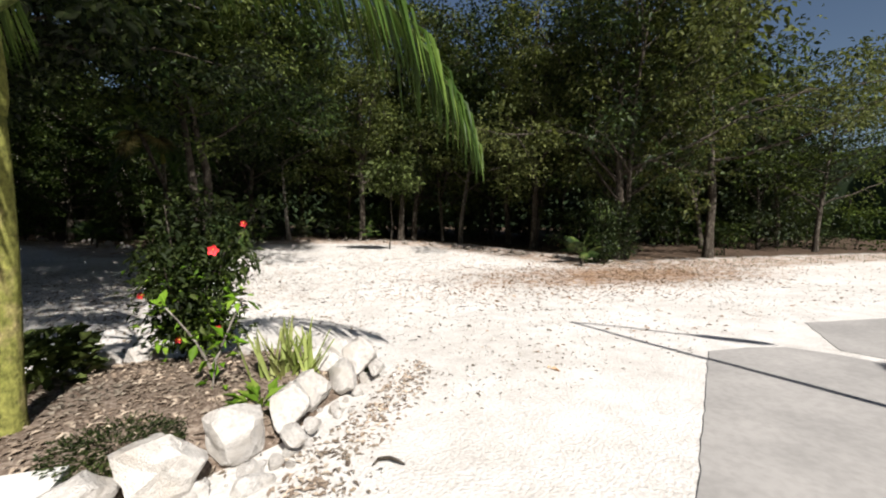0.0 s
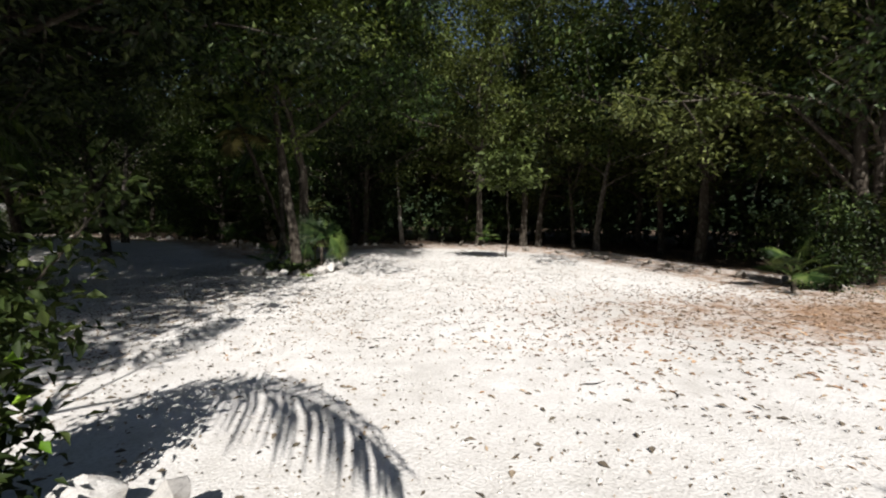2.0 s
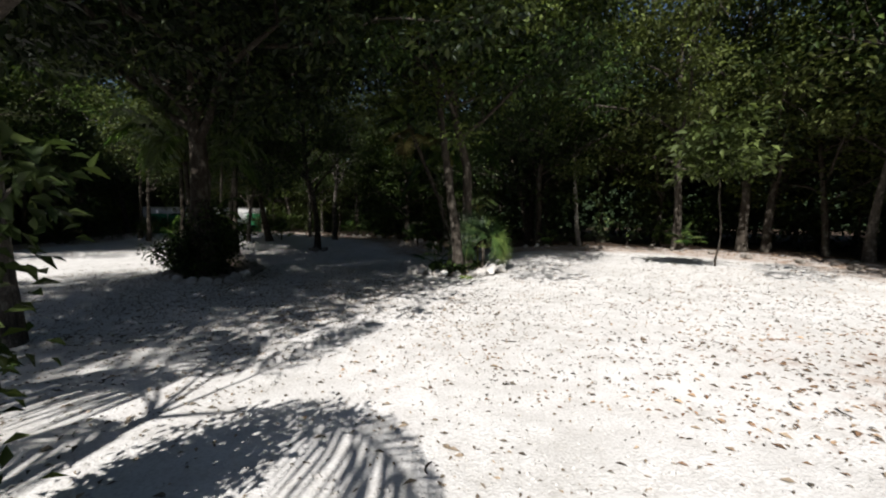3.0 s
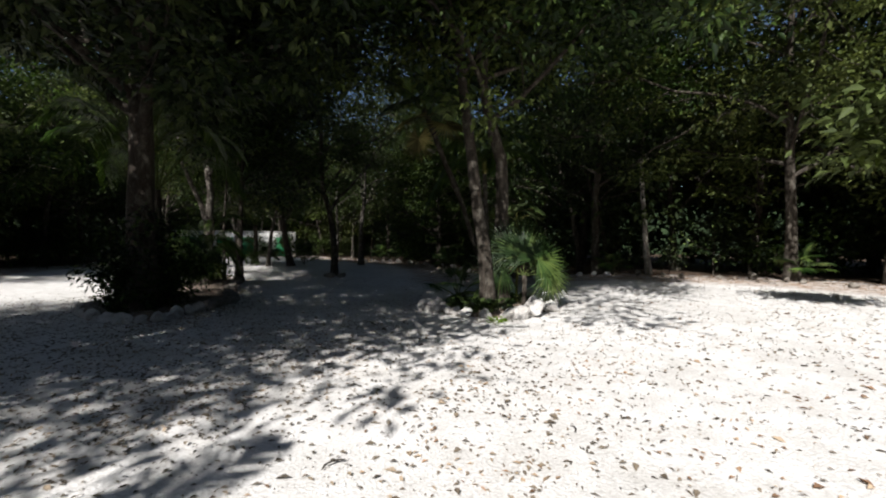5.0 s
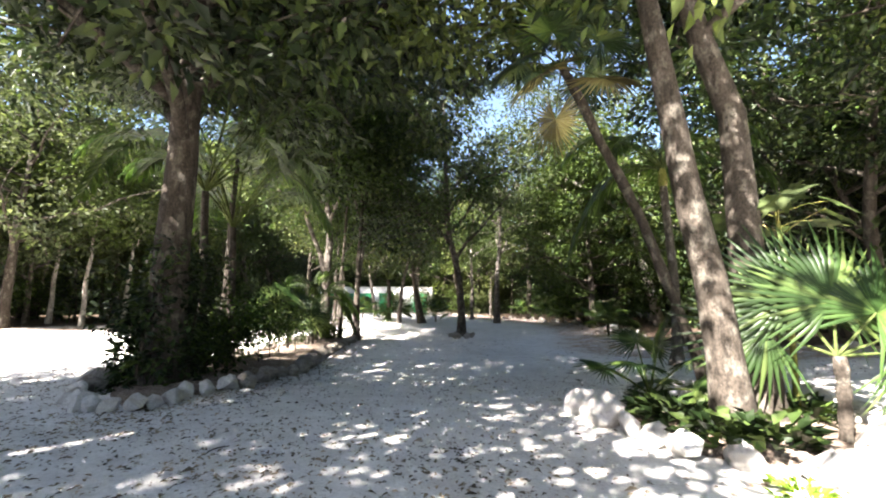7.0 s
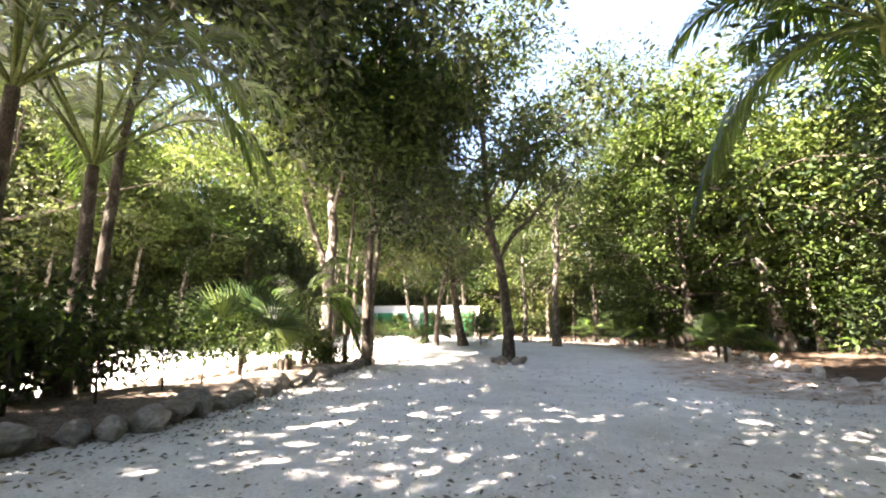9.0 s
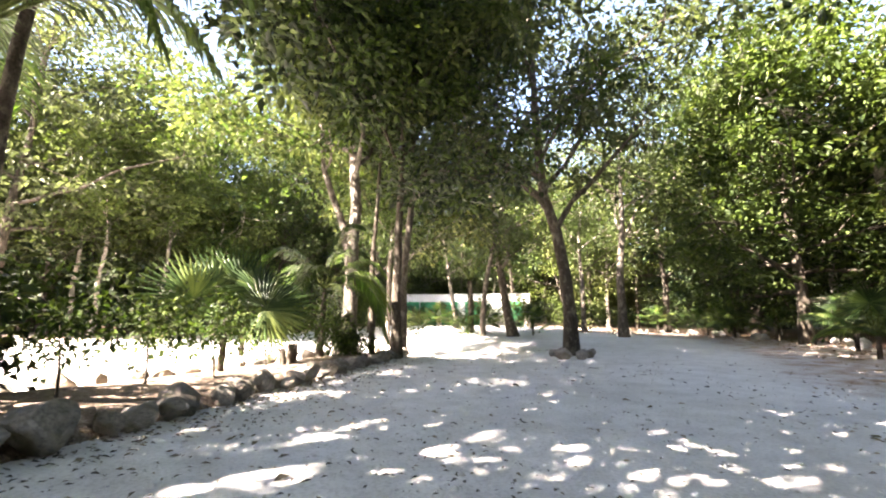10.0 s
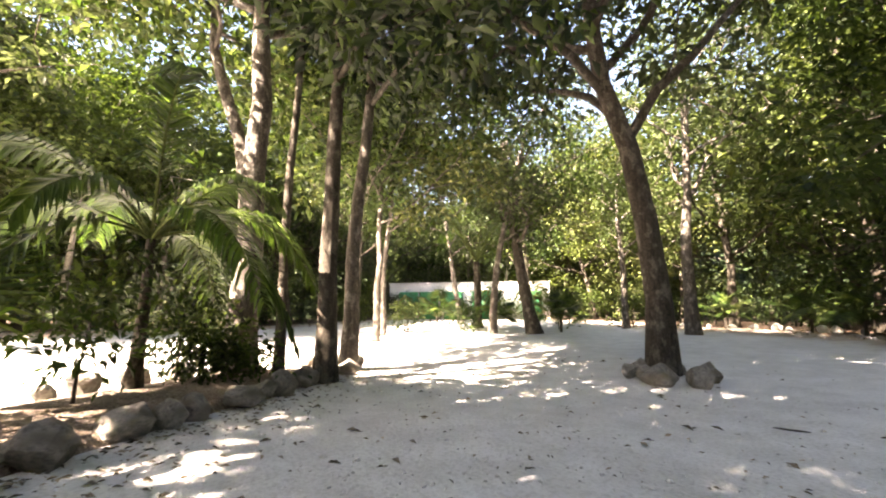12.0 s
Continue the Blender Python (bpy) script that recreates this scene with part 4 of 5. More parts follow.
hero(64, (-14.5, 24.3), [(0, 0, -0.1), (0.02, 0.1, 3), (0.25, 0.2, 5), (0.3, 0.2, 9.5)], 12, 0.12, 4.4, 4.6, BARK_GREY, FOLIAGE, "slim grey tree behind the bed's end", 11)
hero(65, (-11.05, 27.6), [(0, 0, -0.1), (-0.02, -0.02, 1.8), (-0.1, -0.08, 2.6), (-0.22, -0.18, 3.6), (-0.5, -0.4, 5.0), (-0.6, -0.5, 11.5)], 14, 0.17, 3.4, 5.3, BARK_BROWN, FOLIAGE_GREY, "brown forked tree ringed by stones on the sand", 20, 17, 0.24, 0.85)
hero(66, (-14.2, 35.9), [(0, 0, -0.1), (0.05, 0, 3), (0.2, 0.2, 5), (0.3, 0.2, 9)], 11, 0.19, 4.2, 3.8, BARK_GREY, FOLIAGE_GREY, "grey forked tree with thin foliage near the forest edge", 9, 5, 0.2, 0.9)
hero(67, (-10.1, 16.6), [(0, 0, -0.1), (0.1, 0, 2.5), (0.1, 0.1, 6), (-0.2, 0.1, 9.5)], 12.5, 0.08, 5.4, 5.0, BARK_BROWN, FOLIAGE_DEEP, "slim straight tree in the long bed", 16, 34, 0.27)
hero(68, (-14.0, 23.1), [(0, 0, -0.1), (-0.1, 0, 2.5), (0.1, 0.1, 6), (0.2, 0.1, 10)], 13, 0.065, 6.4, 4.0, BARK_BROWN, FOLIAGE, "slim straight tree in the long bed", 12, 26, 0.25)
for k, (x, y, h) in enumerate([(-19.6, 27.4, 10.5), (-18.6, 26.2, 9.5), (-21.4, 28.6, 10.0)]):
    hero(85 + k, (x, y), [(0, 0, -0.1), (0.1 - 0.1 * k, 0, 2.4), (-0.15 + 0.2 * k, 0.1, 4.5), (0.1, 0.2, h * 0.8)], h, 0.1, 3.6, 4.2, BARK_GREY, [FOLIAGE_OLIVE, FOLIAGE, FOLIAGE_GREY][k], "slim grey tree beyond the end of the bed", 11, 15, 0.24, group="slim trees beyond the bed")
# spreading trees that shade the sandy road
hero(70, (-6.4, 1.2), [(0, 0, -0.1), (0.1, 0, 4), (0.3, 0.1, 8), (0.3, 0.2, 11)], 14, 0.24, 4.6, 5.6, BARK_GREY, FOLIAGE, "tall spreading tree shading the road", 15, 26)
hero(71, (-4.8, 8.2), [(0, 0, -0.1), (0.1, 0, 4), (0.0, 0.1, 8), (0.3, 0.2, 9.5)], 12, 0.24, 4.0, 5.4, BARK_GREY, FOLIAGE_DEEP, "tall spreading tree shading the road", 17, 20, 0.27)
hero(72, (-8.0, -4.0), [(0, 0, -0.1), (0.1, 0, 4), (0.0, 0.1, 8), (0.3, 0.2, 13)], 16, 0.26, 5.0, 5.6, BARK_GREY, FOLIAGE_DEEP, "tall spreading tree shading the road", 15, 26)
# sunlit tree at the far side of the clearing, and the drooping young tree before it
hero(73, (15.6, 11.8), [(0, 0, -0.1), (0.05, 0, 2), (-0.1, 0.2, 5), (0.2, 0.3, 9)], 11.5, 0.2, 2.8, 5.4, BARK_BROWN, FOLIAGE_OLIVE, "big spreading tree at the clearing's edge", 16, 28, 0.22, 0.5)
for k, (x, y, h, cr, fol) in enumerate([(20.4, 10.6, 17.5, 6.8, FOLIAGE_OLIVE), (15.4, 17.0, 15.5, 5.6, FOLIAGE_DEEP), (11.0, 24.8, 15.0, 5.4, FOLIAGE_OLIVE), (-15.6, 43.2, 17.0, 5.6, FOLIAGE_GREY), (-10.6, 40.8, 20.0, 6.0, FOLIAGE_GREY), (-24.5, 14.2, 14.0, 5.6, FOLIAGE_GREY)]):
    hero(88 + k, (x, y), [(0, 0, -0.1), (0.1, 0, 3), (-0.2, 0.2, 7), (0.2, 0.3, h * 0.82)], h, 0.17, 3.0, cr, BARK_BROWN, fol, "tall forest tree with a full crown over the clearing", 18, 14, 0.27, 0.55, group="tall trees at the forest edge")
hero(74, (8.0, 19.4), [(0, 0, -0.1), (-0.1, -0.6, 1.8), (-0.8, -2.0, 3.0), (-1.4, -3.0, 3.7)], 5.0, 0.03, 2.9, 0.62, BARK_BROWN, FOLIAGE_YELLOW, "thin arching young tree with big yellow-green leaves", 6, 4, 0.27, -0.1, "sapling", flat=0.2)
hero(78, (8.6, 25.2), [(0, 0, -0.1), (-0.1, -0.1, 3), (-0.4, -0.6, 6), (-0.3, -0.8, 10.5)], 13, 0.17, 3.4, 6.4, BARK_BROWN, FOLIAGE_OLIVE, "big overhanging tree at the forest edge", 17, 26, 0.22, 0.6)
hero(79, (2.4, 27.0), [(0, 0, -0.1), (-0.1, -0.1, 3), (0.2, -0.6, 6), (0.3, -0.8, 10.5)], 13, 0.16, 3.6, 4.4, BARK_BROWN, FOLIAGE_DEEP, "big overhanging tree at the forest edge", 14, 24, 0.2, 0.4)
hero(75, (4.4, 26.6), [(0, 0, -0.1), (-0.2, 0, 2), (-0.3, 0, 4), (-0.3, 0, 8)], 10, 0.11, 4.4, 3.2, BARK_PALE, FOLIAGE, "slim pale-barked tree at the forest edge", 9, 20)
hero(76, (13.6, 21.6), [(0, 0, -0.1), (0.1, 0, 2), (0.5, 0, 4), (0.8, 0, 9)], 11, 0.14, 3.0, 4.0, BARK_GREY, FOLIAGE, "leaning grey tree at the forest edge", 11, 22)
hero(77, (-4.9, 38.3), [(0, 0, -0.1), (-0.25, -0.9, 2.2), (-0.7, -2.6, 6.0), (-1.7, -3.9, 7.0), (-2.9, -5.1, 7.8)], 9.5, 0.27, 5.6, 3.4, BARK_PALE, FOLIAGE_YELLOW, "pale leaning forked trunk at the forest edge", 9, 13)
hero(83, (-3.9, 38.0), [(0, 0, -0.1), (-0.1, -0.3, 3), (-0.5, -0.8, 6), (-0.6, -1.0, 8)], 9.5, 0.1, 5.0, 2.8, BARK_PALE, FOLIAGE_OLIVE, "slim pale trunk beside the leaning tree", 8, 14)
hero(84, (-7.6, 34.9), [(0, 0, -0.1), (0.05, 0, 3), (-0.1, 0.1, 6), (0.1, 0.1, 9)], 10.5, 0.16, 1.3, 3.4, BARK_BROWN, FOLIAGE, "dense dark green tree with layered foliage down to the sand", 26, 14, 0.25, 0.12, flat=0.22)
for i, (x, y, lean) in enumerate([(-18.4, 33.2, (-0.13, -0.16)), (-19.6, 32.2, (-0.02, -0.05)), (-25.5, 29.0, (0.1, 0.0)), (-18.0, 38.5, (0, 0.05)), (-28.0, 30.5, (0.05, 0)), (-24.5, 34.6, (-0.1, 0))]):
    tg = grow_tree(67 + i, 9.5 + i % 3, 0.24 if i < 1 else 0.14, 3.4, 3.2, limbs=9, subs=5, twigs=5, per=18, size=0.18, sides=9, lean=lean)
    tree_thing("tree", at_ground(x, y), tg, BARK_GREY if i % 2 else BARK_BROWN, [FOLIAGE_GREY, FOLIAGE, FOLIAGE_GREY][i % 3], "tree at the end of the sandy road", group="trees at the end of the road")

# leaning trunks in the palm bed
hero(81, (-0.05, 16.85), [(0, 0, -0.1), (-0.1, -0.05, 1.2), (-0.25, -0.15, 2.6), (-0.45, -0.35, 4.4), (-0.7, -0.45, 8)], 11, 0.15, 5.0, 5.2, BARK_BROWN, FOLIAGE_OLIVE, "leaning mottled trunk rising from the fan palm bed", 14, 40, 0.2, name="leaning_tree", group="leaning trunks")
hero(82, (0.12, 17.35), [(0, 0, -0.1), (-0.03, 0.06, 1.5), (0.02, 0.1, 3.2), (-0.36, -0.2, 5), (-0.4, -0.3, 8.5)], 12, 0.17, 4.2, 5.2, BARK_BROWN, FOLIAGE_DEEP, "thick brown leaning trunk in the fan palm bed", 14, 38, 0.21, name="leaning_tree", group="leaning trunks")
fan_palm(at_ground(-0.55, 19.0, 0.05), "tall leaning fan palm with hanging dry leaves behind the trunks", 98, 5.0, 13, 0.75, 0.8, dead=3, lean=(-1.5, -1.0))
fan_palm(at_ground(0.68, 16.9, 0.1), "green fan palm with spiky round leaves in a stone-ringed bed", 91, 0.7, 6, 0.82, 0.55, face=(0.3, -0.85, 0.35))
fan_palm(at_ground(-0.9, 17.35, 0.1), "small dark fan palm under leaning trunks", 92, 0.2, 7, 0.45, 0.6)
fan_palm(at_ground(-12.9, 19.7, 0.1), "large fan palm in the long bed", 93, 0.8, 6, 0.75, 0.6, face=(0.85, -0.25, 0.3))
fan_palm(at_ground(-11.35, 19.1, 0.1), "large fan palm in the long bed", 94, 0.85, 7, 0.85, 0.6, face=(0.9, -0.2, 0.25))
feather_palm(at_ground(-9.2, 16.3, 0.1), "slim feather palm with a dark stem in the long bed", 95, 2.95, 0.09, 12, 2.7, BARK_BROWN, 0.0, leaflet=0.65, lifts=(2.1, 1.2))
feather_palm(at_ground(-8.7, 15.5, 0.1), "slim feather palm with a dark stem in the long bed", 99, 3.5, 0.09, 12, 2.8, BARK_BROWN, 0.0, leaflet=0.7, lifts=(1.9, 0.9))
feather_palm(at_ground(-13.5, 21.5, 0.1), "young feather palm with low arching fronds", 96, 1.6, 0.06, 12, 2.0, BARK_BROWN, 0.0, leaflet=0.5)
feather_palm(at_ground(-22.0, 33.5), "big feather palm with upswept fronds at the road's end", 161, 2.9, 0.18, 12, 3.9, BARK_BROWN, 0.0, leaflet=0.8, lifts=(2.4, 1.2))
feather_palm(at_ground(-1.6, 23.2), "tall feather palm overhanging the sandy road", 97, 4.3, 0.11, 13, 2.8, BARK_GREY, 0.5, leaflet=0.7)


# dense dark shrubs round the palm's foot
for i, (x, y, s) in enumerate([(-9.75, 16.35, 0.85), (-9.0, 15.6, 0.9)]):
    sg = grow_tree(171 + i, 1.25 * s, 0.025, 0.12, 0.72 * s, limbs=9, subs=4, twigs=3, per=16, size=0.13, spread=0.13, sides=5, rise=0.9)
    tree_thing("shrub", at_ground(x, y, 0.05), sg, BARK_BROWN, FOLIAGE_DEEP, "dense dark shrub at the feet of the bed's palms", "shrub", "shrubs round the palms")


def dead_stump(at):
    """Cluster of sawn palm stubs."""
    r = np.random.default_rng(131)
    ob = thing("palm_stump", at, "cluster of dark sawn palm stubs in the bed", "stump")
    for i in range(5):
        g = Geo()
        a = i * 1.3
        b0 = np.array([0.1 * math.cos(a), 0.1 * math.sin(a), -0.08])
        tube(g, [b0, b0 + [0.02 * math.cos(a), 0.02 * math.sin(a), 0.25], b0 * 1.3 + [0, 0, r.uniform(0.4, 0.6)]], [0.06, 0.05, 0.045], 8)
        part("stub", g, BARK_BROWN, ob, smooth=True)


dead_stump(at_ground(-12.1, 20.35, 0.1))


def papaya(at):
    """Thin stem with big lobed leaves on long stalks; every leaf is a part."""
    r = np.random.default_rng(132)
    ob = thing("papaya_plant", at, "young papaya plant with large lobed pale leaves", "plant")
    g = Geo()
    tube(g, [(0, 0, -0.05), (0.02, 0, 1.1), (0, 0.02, 2.2)], [0.035, 0.03, 0.02], 8)
    part("stem", g, STEM_GREEN, ob, smooth=True)
    for i in range(7):
        a, up = i * 2.4, r.uniform(0.1, 0.6)
        way = np.array([math.cos(a), math.sin(a), up])
        base = np.array([0, 0, 2.18 - 0.05 * i])
        tip = base + way * r.uniform(0.35, 0.5)
        g = Geo()
        tube(g, [base, (base + tip) / 2 + [0, 0, 0.03], tip], [0.009, 0.007, 0.006], 5)
        st = part("stalk", g, STEM_GREEN, ob)
        lf = Geo()
        for k in range(7):
            w = radians(-120 + 40 * k)
            L = 0.36 * (1 - 0.045 * abs(k - 3) ** 1.5)
            d, s = np.array([math.cos(w), math.sin(w), -0.12]), np.array([-math.sin(w), math.cos(w), 0])
            p = [np.zeros(3), d * L * 0.45 + s * L * 0.16, d * L * 0.6 + s * L * 0.3, d * L * 0.68 + s * L * 0.1, d * L, d * L * 0.68 - s * L * 0.1, d * L * 0.6 - s * L * 0.3, d * L * 0.45 - s * L * 0.16]
            lf.add(p, [(0, 1, 7), (1, 2, 3), (1, 3, 7), (3, 5, 7), (3, 4, 5), (5, 6, 7)])
        bl = part("leaf", lf, FOLIAGE_GREY, st)
        bl.matrix_basis = pose(*tip, r.uniform(-25, 25), r.uniform(0, 40), math.degrees(a))


papaya(at_ground(0.4, 17.75, 0.05))
for x, y, h, r0, sd in [(-25.6, 16.9, 8.5, 0.1, 141), (-29.3, 21.6, 9, 0.1, 142), (-31.4, 22.2, 8, 0.09, 143), (-27.4, 16.0, 8.5, 0.1, 144), (-28.2, 19.2, 9, 0.12, 145)]:
    hero(sd, (x, y), [(0, 0, -0.1), (0.1, 0, 2), (0.1, 0.1, 4.5), (0, 0.1, h * 0.8)], h, r0, 4.0, 3.2, BARK_PALE, FOLIAGE_YELLOW, "pale-barked tree across the sunlit clearing", 9, 18, 0.24, group="pale trees across the clearing")


def vine(at, seed, tall=1.7, r0=0.42, label="leafy green climber round the foot of a thick trunk"):
    """Leafy climber round the foot of the large trunk."""
    r = np.random.default_rng(seed)
    ob = thing("climbing_vine", at, label, "vine")
    ends = []
    for i in range(9):
        a = i * 0.7
        g = Geo()
        path = bend(r, (r0 * math.cos(a), r0 * math.sin(a), -0.05), (0.03 * math.cos(a), 0.03 * math.sin(a), 1), r.uniform(tall * 0.5, tall), 6, 0.09)
        tube(g, path, np.linspace(0.014, 0.005, 7), 5)
        part("stem", g, BARK_BROWN, ob)
        ends += [path[k] + r.normal(0, 0.13, 3) for k in range(1, 7) for _ in range(3)]
    g = Geo()
    leaf_clusters(r, g, ends, 20, 0.13, 0.13)
    part("foliage", g, FOLIAGE_DEEP, ob)


vine(at_ground(-7.25, 14.5), 101, 2.3, 0.36)
vine(at_ground(13.4, 11.0), 105, 2.6, 0.2, "column of green climbing leaves at the clearing's edge")
vine(at_ground(15.6, 11.8), 106, 3.4, 0.3, "column of green climbing leaves on a forest trunk")
low = grow_tree(102, 0.8, 0.02, 0.1, 0.55, limbs=8, subs=4, twigs=3, per=9, size=0.12, spread=0.16, sides=5, rise=0.8)
low_ob = tree_thing("bed_shrub", at_ground(-7.6, 15.2), low, BARK_BROWN, FOLIAGE, "low green shrub in the long bed", "shrub", "shrubs in the long bed")
rs = np.random.default_rng(103)
for x, y, s in [(-13.6, 22.4, 0.8), (-14.0, 22.2, 0.8), (-7.9, 14.3, 0.6)]:
    copy_thing(low_ob, pose(*at_ground(x, y), 0, 0, rs.uniform(0, 360)) @ Matrix.Diagonal((s, s, s * rs.uniform(0.9, 1.3), 1)))
sp = grow_tree(104, 1.25, 0.018, 0.55, 0.6, limbs=7, subs=3, twigs=3, per=11, size=0.1, spread=0.13, sides=6, rise=0.7, wobble=0.03)
sp_ob = tree_thing("bed_sapling", at_ground(-12.75, 21.1, 0.08), sp, BARK_BROWN, FOLIAGE, "thin-stemmed leafy sapling in the long bed", "sapling", "saplings in the long bed")
for x, y, s in [(-13.9, 21.9, 0.9), (-12.2, 20.0, 0.8), (-10.6, 18.9, 0.85), (-10.1, 18.1, 1.0), (-9.3, 17.4, 0.9), (-8.3, 16.6, 1.0), (-7.9, 15.9, 1.2)]:
    copy_thing(sp_ob, pose(*at_ground(x, y, 0.08), 0, 0, rs.uniform(0, 360)) @ Matrix.Diagonal((s, s, s, 1)))
for x, y, s, sd in [(-6.2, 33.0, 1, 111), (-8.8, 37.0, 1, 112), (-10.6, 38.2, 1, 113), (-12.0, 39.2, 1, 114), (12.4, 11.0, 0.8, 115), (-30.2, 20.7, 1.3, 116), (-21.0, 33.6, 1, 120), (-23.5, 32.4, 1.1, 121), (-18.2, 34.4, 1, 122), (-5.6, 31.2, 1.1, 123), (-15.2, 41.2, 1, 117), (3.0, 26.4, 0.7, 118), (8.8, 25.2, 0.8, 119)]:
    fan_palm(at_ground(x, y), "fan palm growing at the forest edge", sd, 0.45 * s, 9, 0.6 * s, 0.8 * s, "edge fan palms")
herbs = leafy_plant("ground_herb", at_ground(-0.15, 16.4, 0.1), 110, 0.16, 0.1, FOLIAGE_DEEP, "broad-leaved green herb under the trunks", "plant", 121, 0.7, 0.28, group="herbs under the trunks")
for x, y in [(0.2, 16.45), (-0.5, 16.7), (0.4, 17.5), (-0.7, 17.0)]:
    copy_thing(herbs, pose(*at_ground(x, y, 0.1), 0, 0, rs.uniform(0, 360)))
leafy_plant("ground_herb", at_ground(0.35, 15.7, 0.0), 70, 0.08, 0.04, LIME_LEAF, "small yellow-green weed beside pale stones", "plant", 122, 0.5, 0.16)

# ---- wall at the end of the road ----
def far_wall():
    ob = thing("boundary_wall", at_ground(-29.7, 39.3), "white wall with green covered bays at the end of the road", "wall", "", "structure", 46.5)

    def box(x0, x1, y0, y1, z0, z1):
        v = [(x, y, z) for x in (x0, x1) for y in (y0, y1) for z in (z0, z1)]
        q = [(0, 1, 3, 2), (4, 6, 7, 5), (0, 4, 5, 1), (2, 3, 7, 6), (0, 2, 6, 4), (1, 5, 7, 3)]
        return Geo().add(v, [t for a, b, c, d in q for t in ((a, b, c), (a, c, d))])
    part("wall", box(-5.4, 5.4, 0, 0.2, -0.3, 2.4), WHITE_PAINT, ob)
    part("coping", box(-5.45, 5.45, -0.04, 0.24, 2.4, 2.47), WHITE_PAINT, ob)
    for x in (-4.7, -3.3, -1.6, 0.3, 3.6):
        part("green_cover", box(x, x + 1.3, -0.12, -0.004, 0.0, 1.85), GREEN_PAINT, ob, "green tarpaulin cover")


far_wall()

# ---- litter ----
def litter():
    r = np.random.default_rng(9)

    def scatter(name, n, area, density, mat, size, label, lift=None):
        x, y = r.uniform(area[0], area[1], n * 6), r.uniform(area[2], area[3], n * 6)
        keep = r.uniform(0, 1, n * 6) < density(x, y)
        x, y = x[keep][:n], y[keep][:n]
        k = len(x)
        lump = np.array([noise.noise(Vector((a * 0.6, b * 0.6, 0))) * 0.02 + noise.noise(Vector((a * 1.7, b * 1.7, 4))) * 0.012 for a, b in zip(x, y)])
        p = np.stack([x, y, land(x, y) + (lift(x, y) if lift else lump) + 0.012], 1)
        a = r.uniform(0, 6.28, k)
        al = np.stack([np.cos(a), np.sin(a), r.normal(0, 0.12, k)], 1)
        g = Geo()
        L = size * r.uniform(0.5, 1.5, k)
        leaves(g, p, al, r.normal(0, 0.25, (k, 3)) + [0, 0, 1], L, L * r.uniform(0.3, 0.55, k), 0.25)
        tagged(new(name, g.mesh(name, mat)), label, "leaf litter", "", "stuff")

    def patchy(x, y):
        return 0.5 + 0.5 * np.sin(x * 1.3 + np.sin(y * 0.9) * 2) * np.sin(y * 1.1 + 0.7 * np.sin(x * 0.8))
    scatter("fallen_leaves", 22000, (-16, 14, 0, 27), lambda x, y: (outside(x, y) < -0.3) * ((x < 1) | (y > 2.7)) * np.where((x < -4) & (y > 14), 0.35, 1) * (0.25 + 0.75 * patchy(x, y)), DRY_LEAF, 0.038, "small dark dry leaves scattered over white gravel")
    scatter("fallen_leaves", 11000, (-12, 1, 6, 20), lambda x, y: np.clip(-0.2 - x, 0, 1) * np.where(y > 15, 0.35, 1) * (0.15 + 0.85 * patchy(x * 1.4, y * 1.2)), DRY_LEAF, 0.043, "dark dry leaves under the shade trees")
    scatter("fallen_leaves", 3800, (-7, 4, 8.5, 15.5), lambda x, y: np.clip(1.3 - np.hypot((x + 2.0) / 4.0, (y - 11.8) / 3.4), 0, 1) * (0.3 + 0.7 * patchy(x * 1.7, y * 1.5)), DRY_LEAF, 0.047, "dark dry leaves lying thick under the road's shade")
    scatter("fallen_leaves", 3000, (0, 12, 8, 19), lambda x, y: 0.2 + 0.8 * patchy(x * 1.2, y * 1.4), BROWN_LEAF, 0.046, "pale brown leaves scattered over the sunlit gravel")
    scatter("fallen_leaves", 1300, (-5, 9, 5, 16), lambda x, y: 0.3 + 0.7 * patchy(x * 1.6, y * 1.3), DRY_LEAF, 0.075, "larger dry leaves scattered over the sunlit gravel")
    kerb = np.array([(-5.6, 13.6), (-6.35, 15.4), (-8.2, 17.8), (-11.7, 21.4), (-14.3, 24.3)])

    def by_kerb(x, y):
        far = np.full(x.shape, 1e9)
        for p, q in zip(kerb[:-1], kerb[1:]):
            t = np.clip(((x - p[0]) * (q[0] - p[0]) + (y - p[1]) * (q[1] - p[1])) / ((q - p) ** 2).sum(), 0, 1)
            far = np.minimum(far, np.hypot(x - p[0] - t * (q[0] - p[0]), y - p[1] - t * (q[1] - p[1])))
        return np.clip(1 - far / 1.3, 0, 1) ** 1.5
    scatter("fallen_leaves", 5000, (-15, -4.5, 13, 25), by_kerb, DRY_LEAF, 0.05, "dry leaves gathered along the kerb stones")
    scatter("fallen_leaves", 700, (-14, 1, 15, 29), lambda x, y: (outside(x, y) < -0.3) * (0.1 + 0.9 * patchy(x * 2.1, y * 1.9)), DRY_LEAF, 0.075, "larger dry leaves on the shaded road")
    scatter("fallen_leaves", 9000, (3, 23, 3, 27), lambda x, y: np.clip(1.2 - np.hypot((x - 11.8) / 8.0, (y - 8.8) / 3.6), 0.04, 1), BROWN_LEAF, 0.075, "reddish brown leaves drifted over the gravel")
    scatter("fallen_leaves", 9000, (-35, 16, 5, 44), lambda x, y: np.clip(1 - np.abs(outside(x, y) + 0.4) / 2.0, 0, 1), BROWN_LEAF, 0.09, "brown leaves along the forest edge")
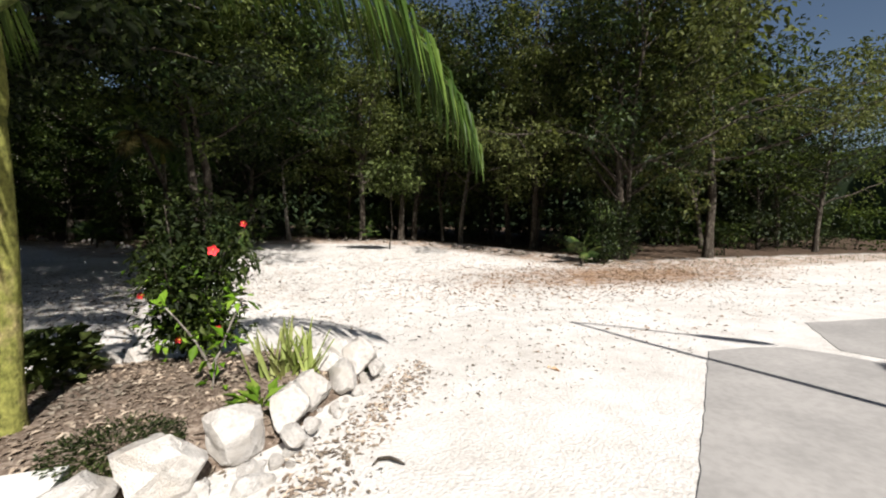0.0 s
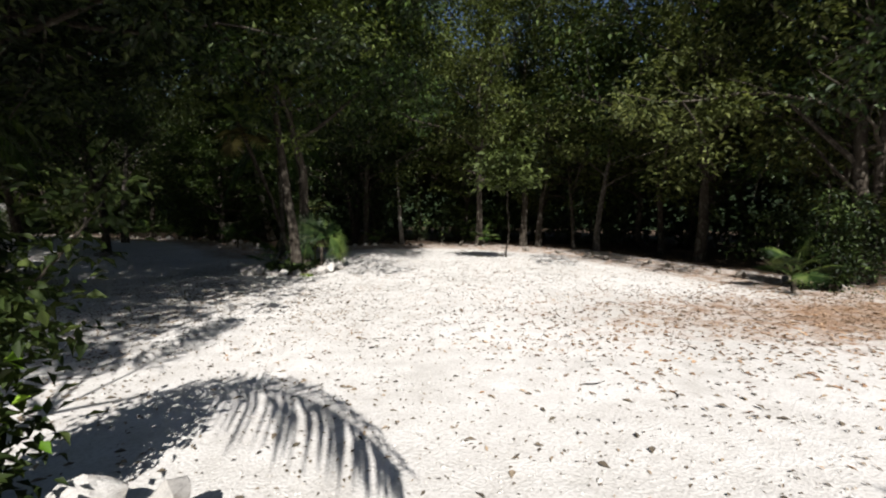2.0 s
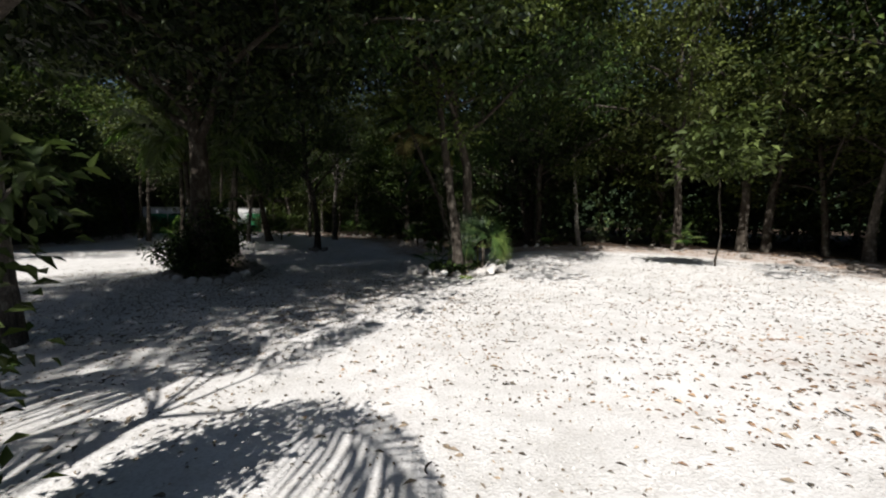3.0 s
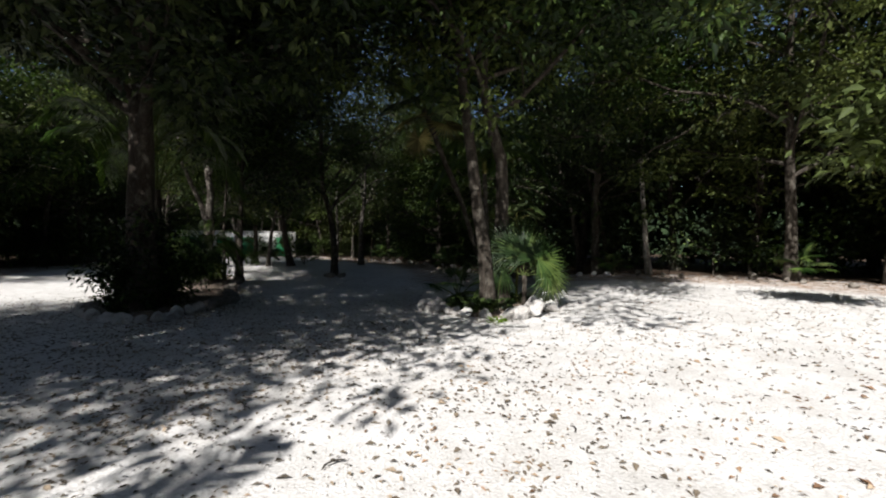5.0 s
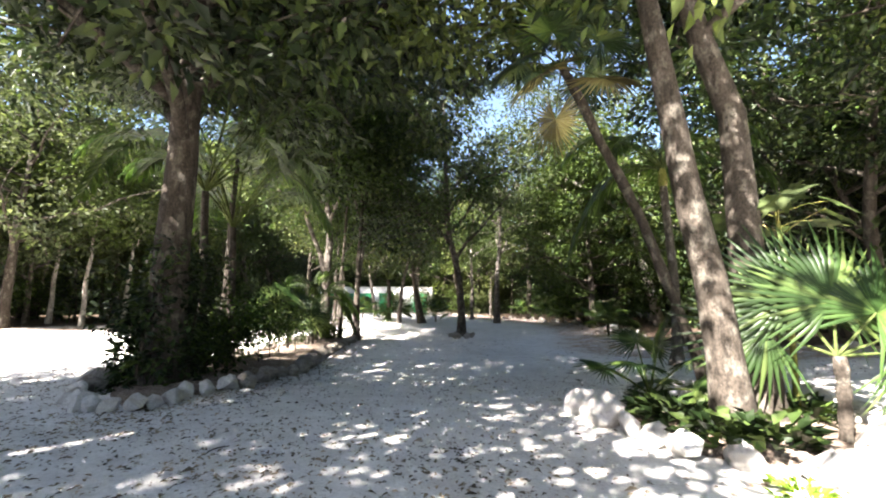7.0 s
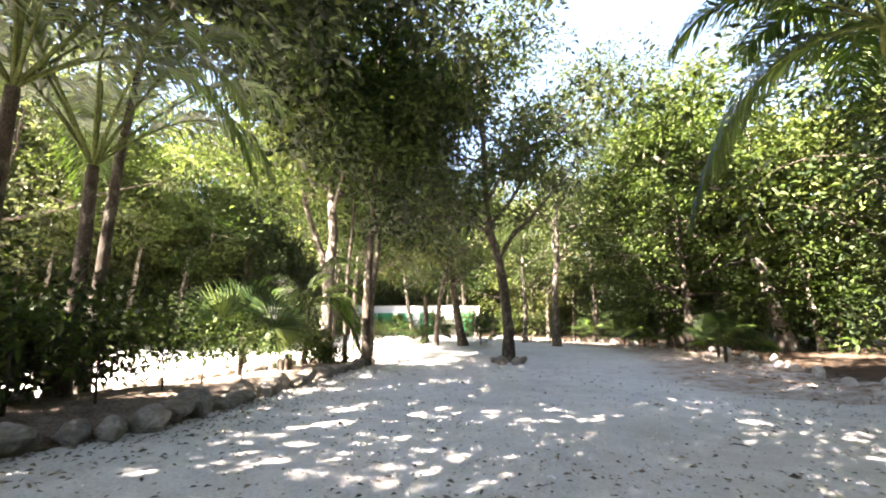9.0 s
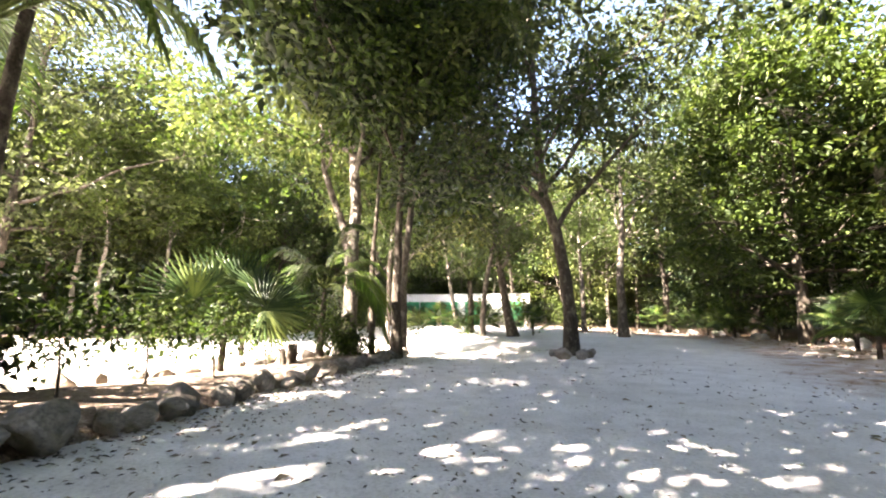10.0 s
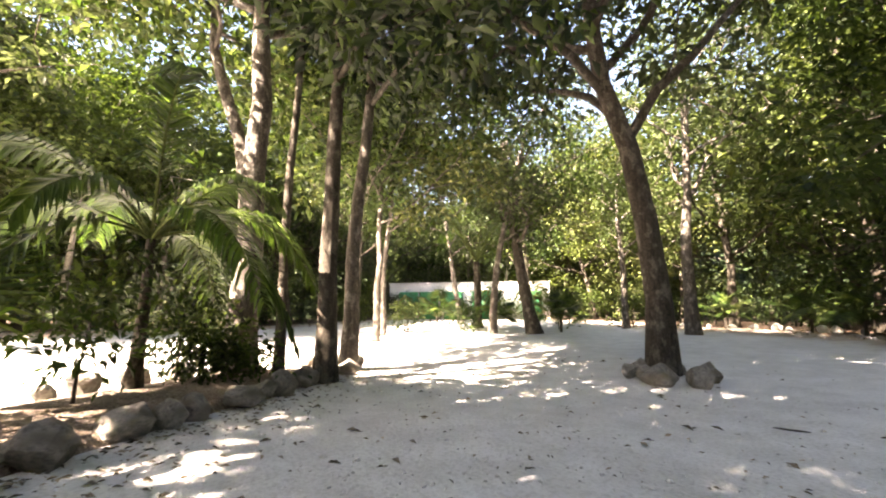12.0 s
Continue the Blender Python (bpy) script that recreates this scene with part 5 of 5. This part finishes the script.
    scatter("fallen_leaves", 700, (0.2, 2.1, 2.1, 4.6), lambda x, y: np.clip(1 - np.abs((x - 1.1) * 0.72 - (y - 3.2) * 0.69 - 0.1) / 0.3, 0, 1), CHIPS, 0.048, "brown leaves drifted along the bed's stones")
    scatter("mulch_chips", 4200, (-2.8, 1.3, 2.5, 5.4), lambda x, y: (mound_lift(x, y) > 0.02) * 1.0, CHIPS, 0.06, "pale dry leaf flakes and bark chips on the planting bed", mound_lift)

    # loose stone chips beside the way walked
    n = 11000
    way = np.array([(0, 0), (2.3, 3.5), (2.2, 7), (0.3, 12), (-2.2, 16), (-5, 19), (-8, 21.5), (-11, 24)])
    u = r.uniform(0, len(way) - 1.001, n)
    i = u.astype(int)
    q = way[i] + (way[i + 1] - way[i]) * (u - i)[:, None] + r.normal(0, 1.5, (n, 2))
    ok = (outside(q[:, 0], q[:, 1]) < -0.5) & ~((q[:, 0] > 1) & (q[:, 1] < 2.6))
    q = q[ok]
    s = (r.uniform(0.006, 0.016, len(q)) * np.where(r.uniform(0, 1, len(q)) < 0.06, 2.2, 1))[:, None, None]
    lump = np.array([noise.noise(Vector((a * 0.6, b * 0.6, 0))) * 0.02 + noise.noise(Vector((a * 1.7, b * 1.7, 4))) * 0.012 for a, b in q])
    octa = np.array([(1, 0, 0), (0, 1, 0), (-1, 0, 0), (0, -1, 0), (0, 0, 0.7), (0, 0, -0.5)])[None] * r.uniform(0.6, 1.3, (len(q), 6, 1))
    v = octa * s + np.stack([q[:, 0], q[:, 1], land(q[:, 0], q[:, 1]) + lump + 0.002], 1)[:, None]
    f = np.array([(0, 1, 4), (1, 2, 4), (2, 3, 4), (3, 0, 4), (1, 0, 5), (2, 1, 5), (3, 2, 5), (0, 3, 5)])[None] + (np.arange(len(q)) * 6)[:, None, None]
    tagged(new("gravel", Geo().add(v, f).mesh("gravel", STONE_WHITE)), "loose white limestone chips on the road", "gravel", "", "stuff")
    n = 5000
    x, y = r.uniform(13, 32, n), r.uniform(3.5, 11, n)
    k = r.uniform(0, 1, n) < np.clip(1.1 - np.abs(outside(x, y) + 1.2) / 2.2, 0, 1) * patchy(x * 1.5, y * 1.5)
    x, y = x[k], y[k]
    g = Geo()
    leaves(g, np.stack([x, y, land(x, y) - 0.01], 1), r.normal(0, 0.4, (len(x), 3)) + [0, 0, 1], r.normal(0, 1, (len(x), 3)), r.uniform(0.06, 0.16, len(x)), 0.012)
    tagged(new("grass", g.mesh("grass", FOLIAGE_YELLOW)), "thin dry grass along the clearing's far edge", "grass", "", "stuff")


litter()
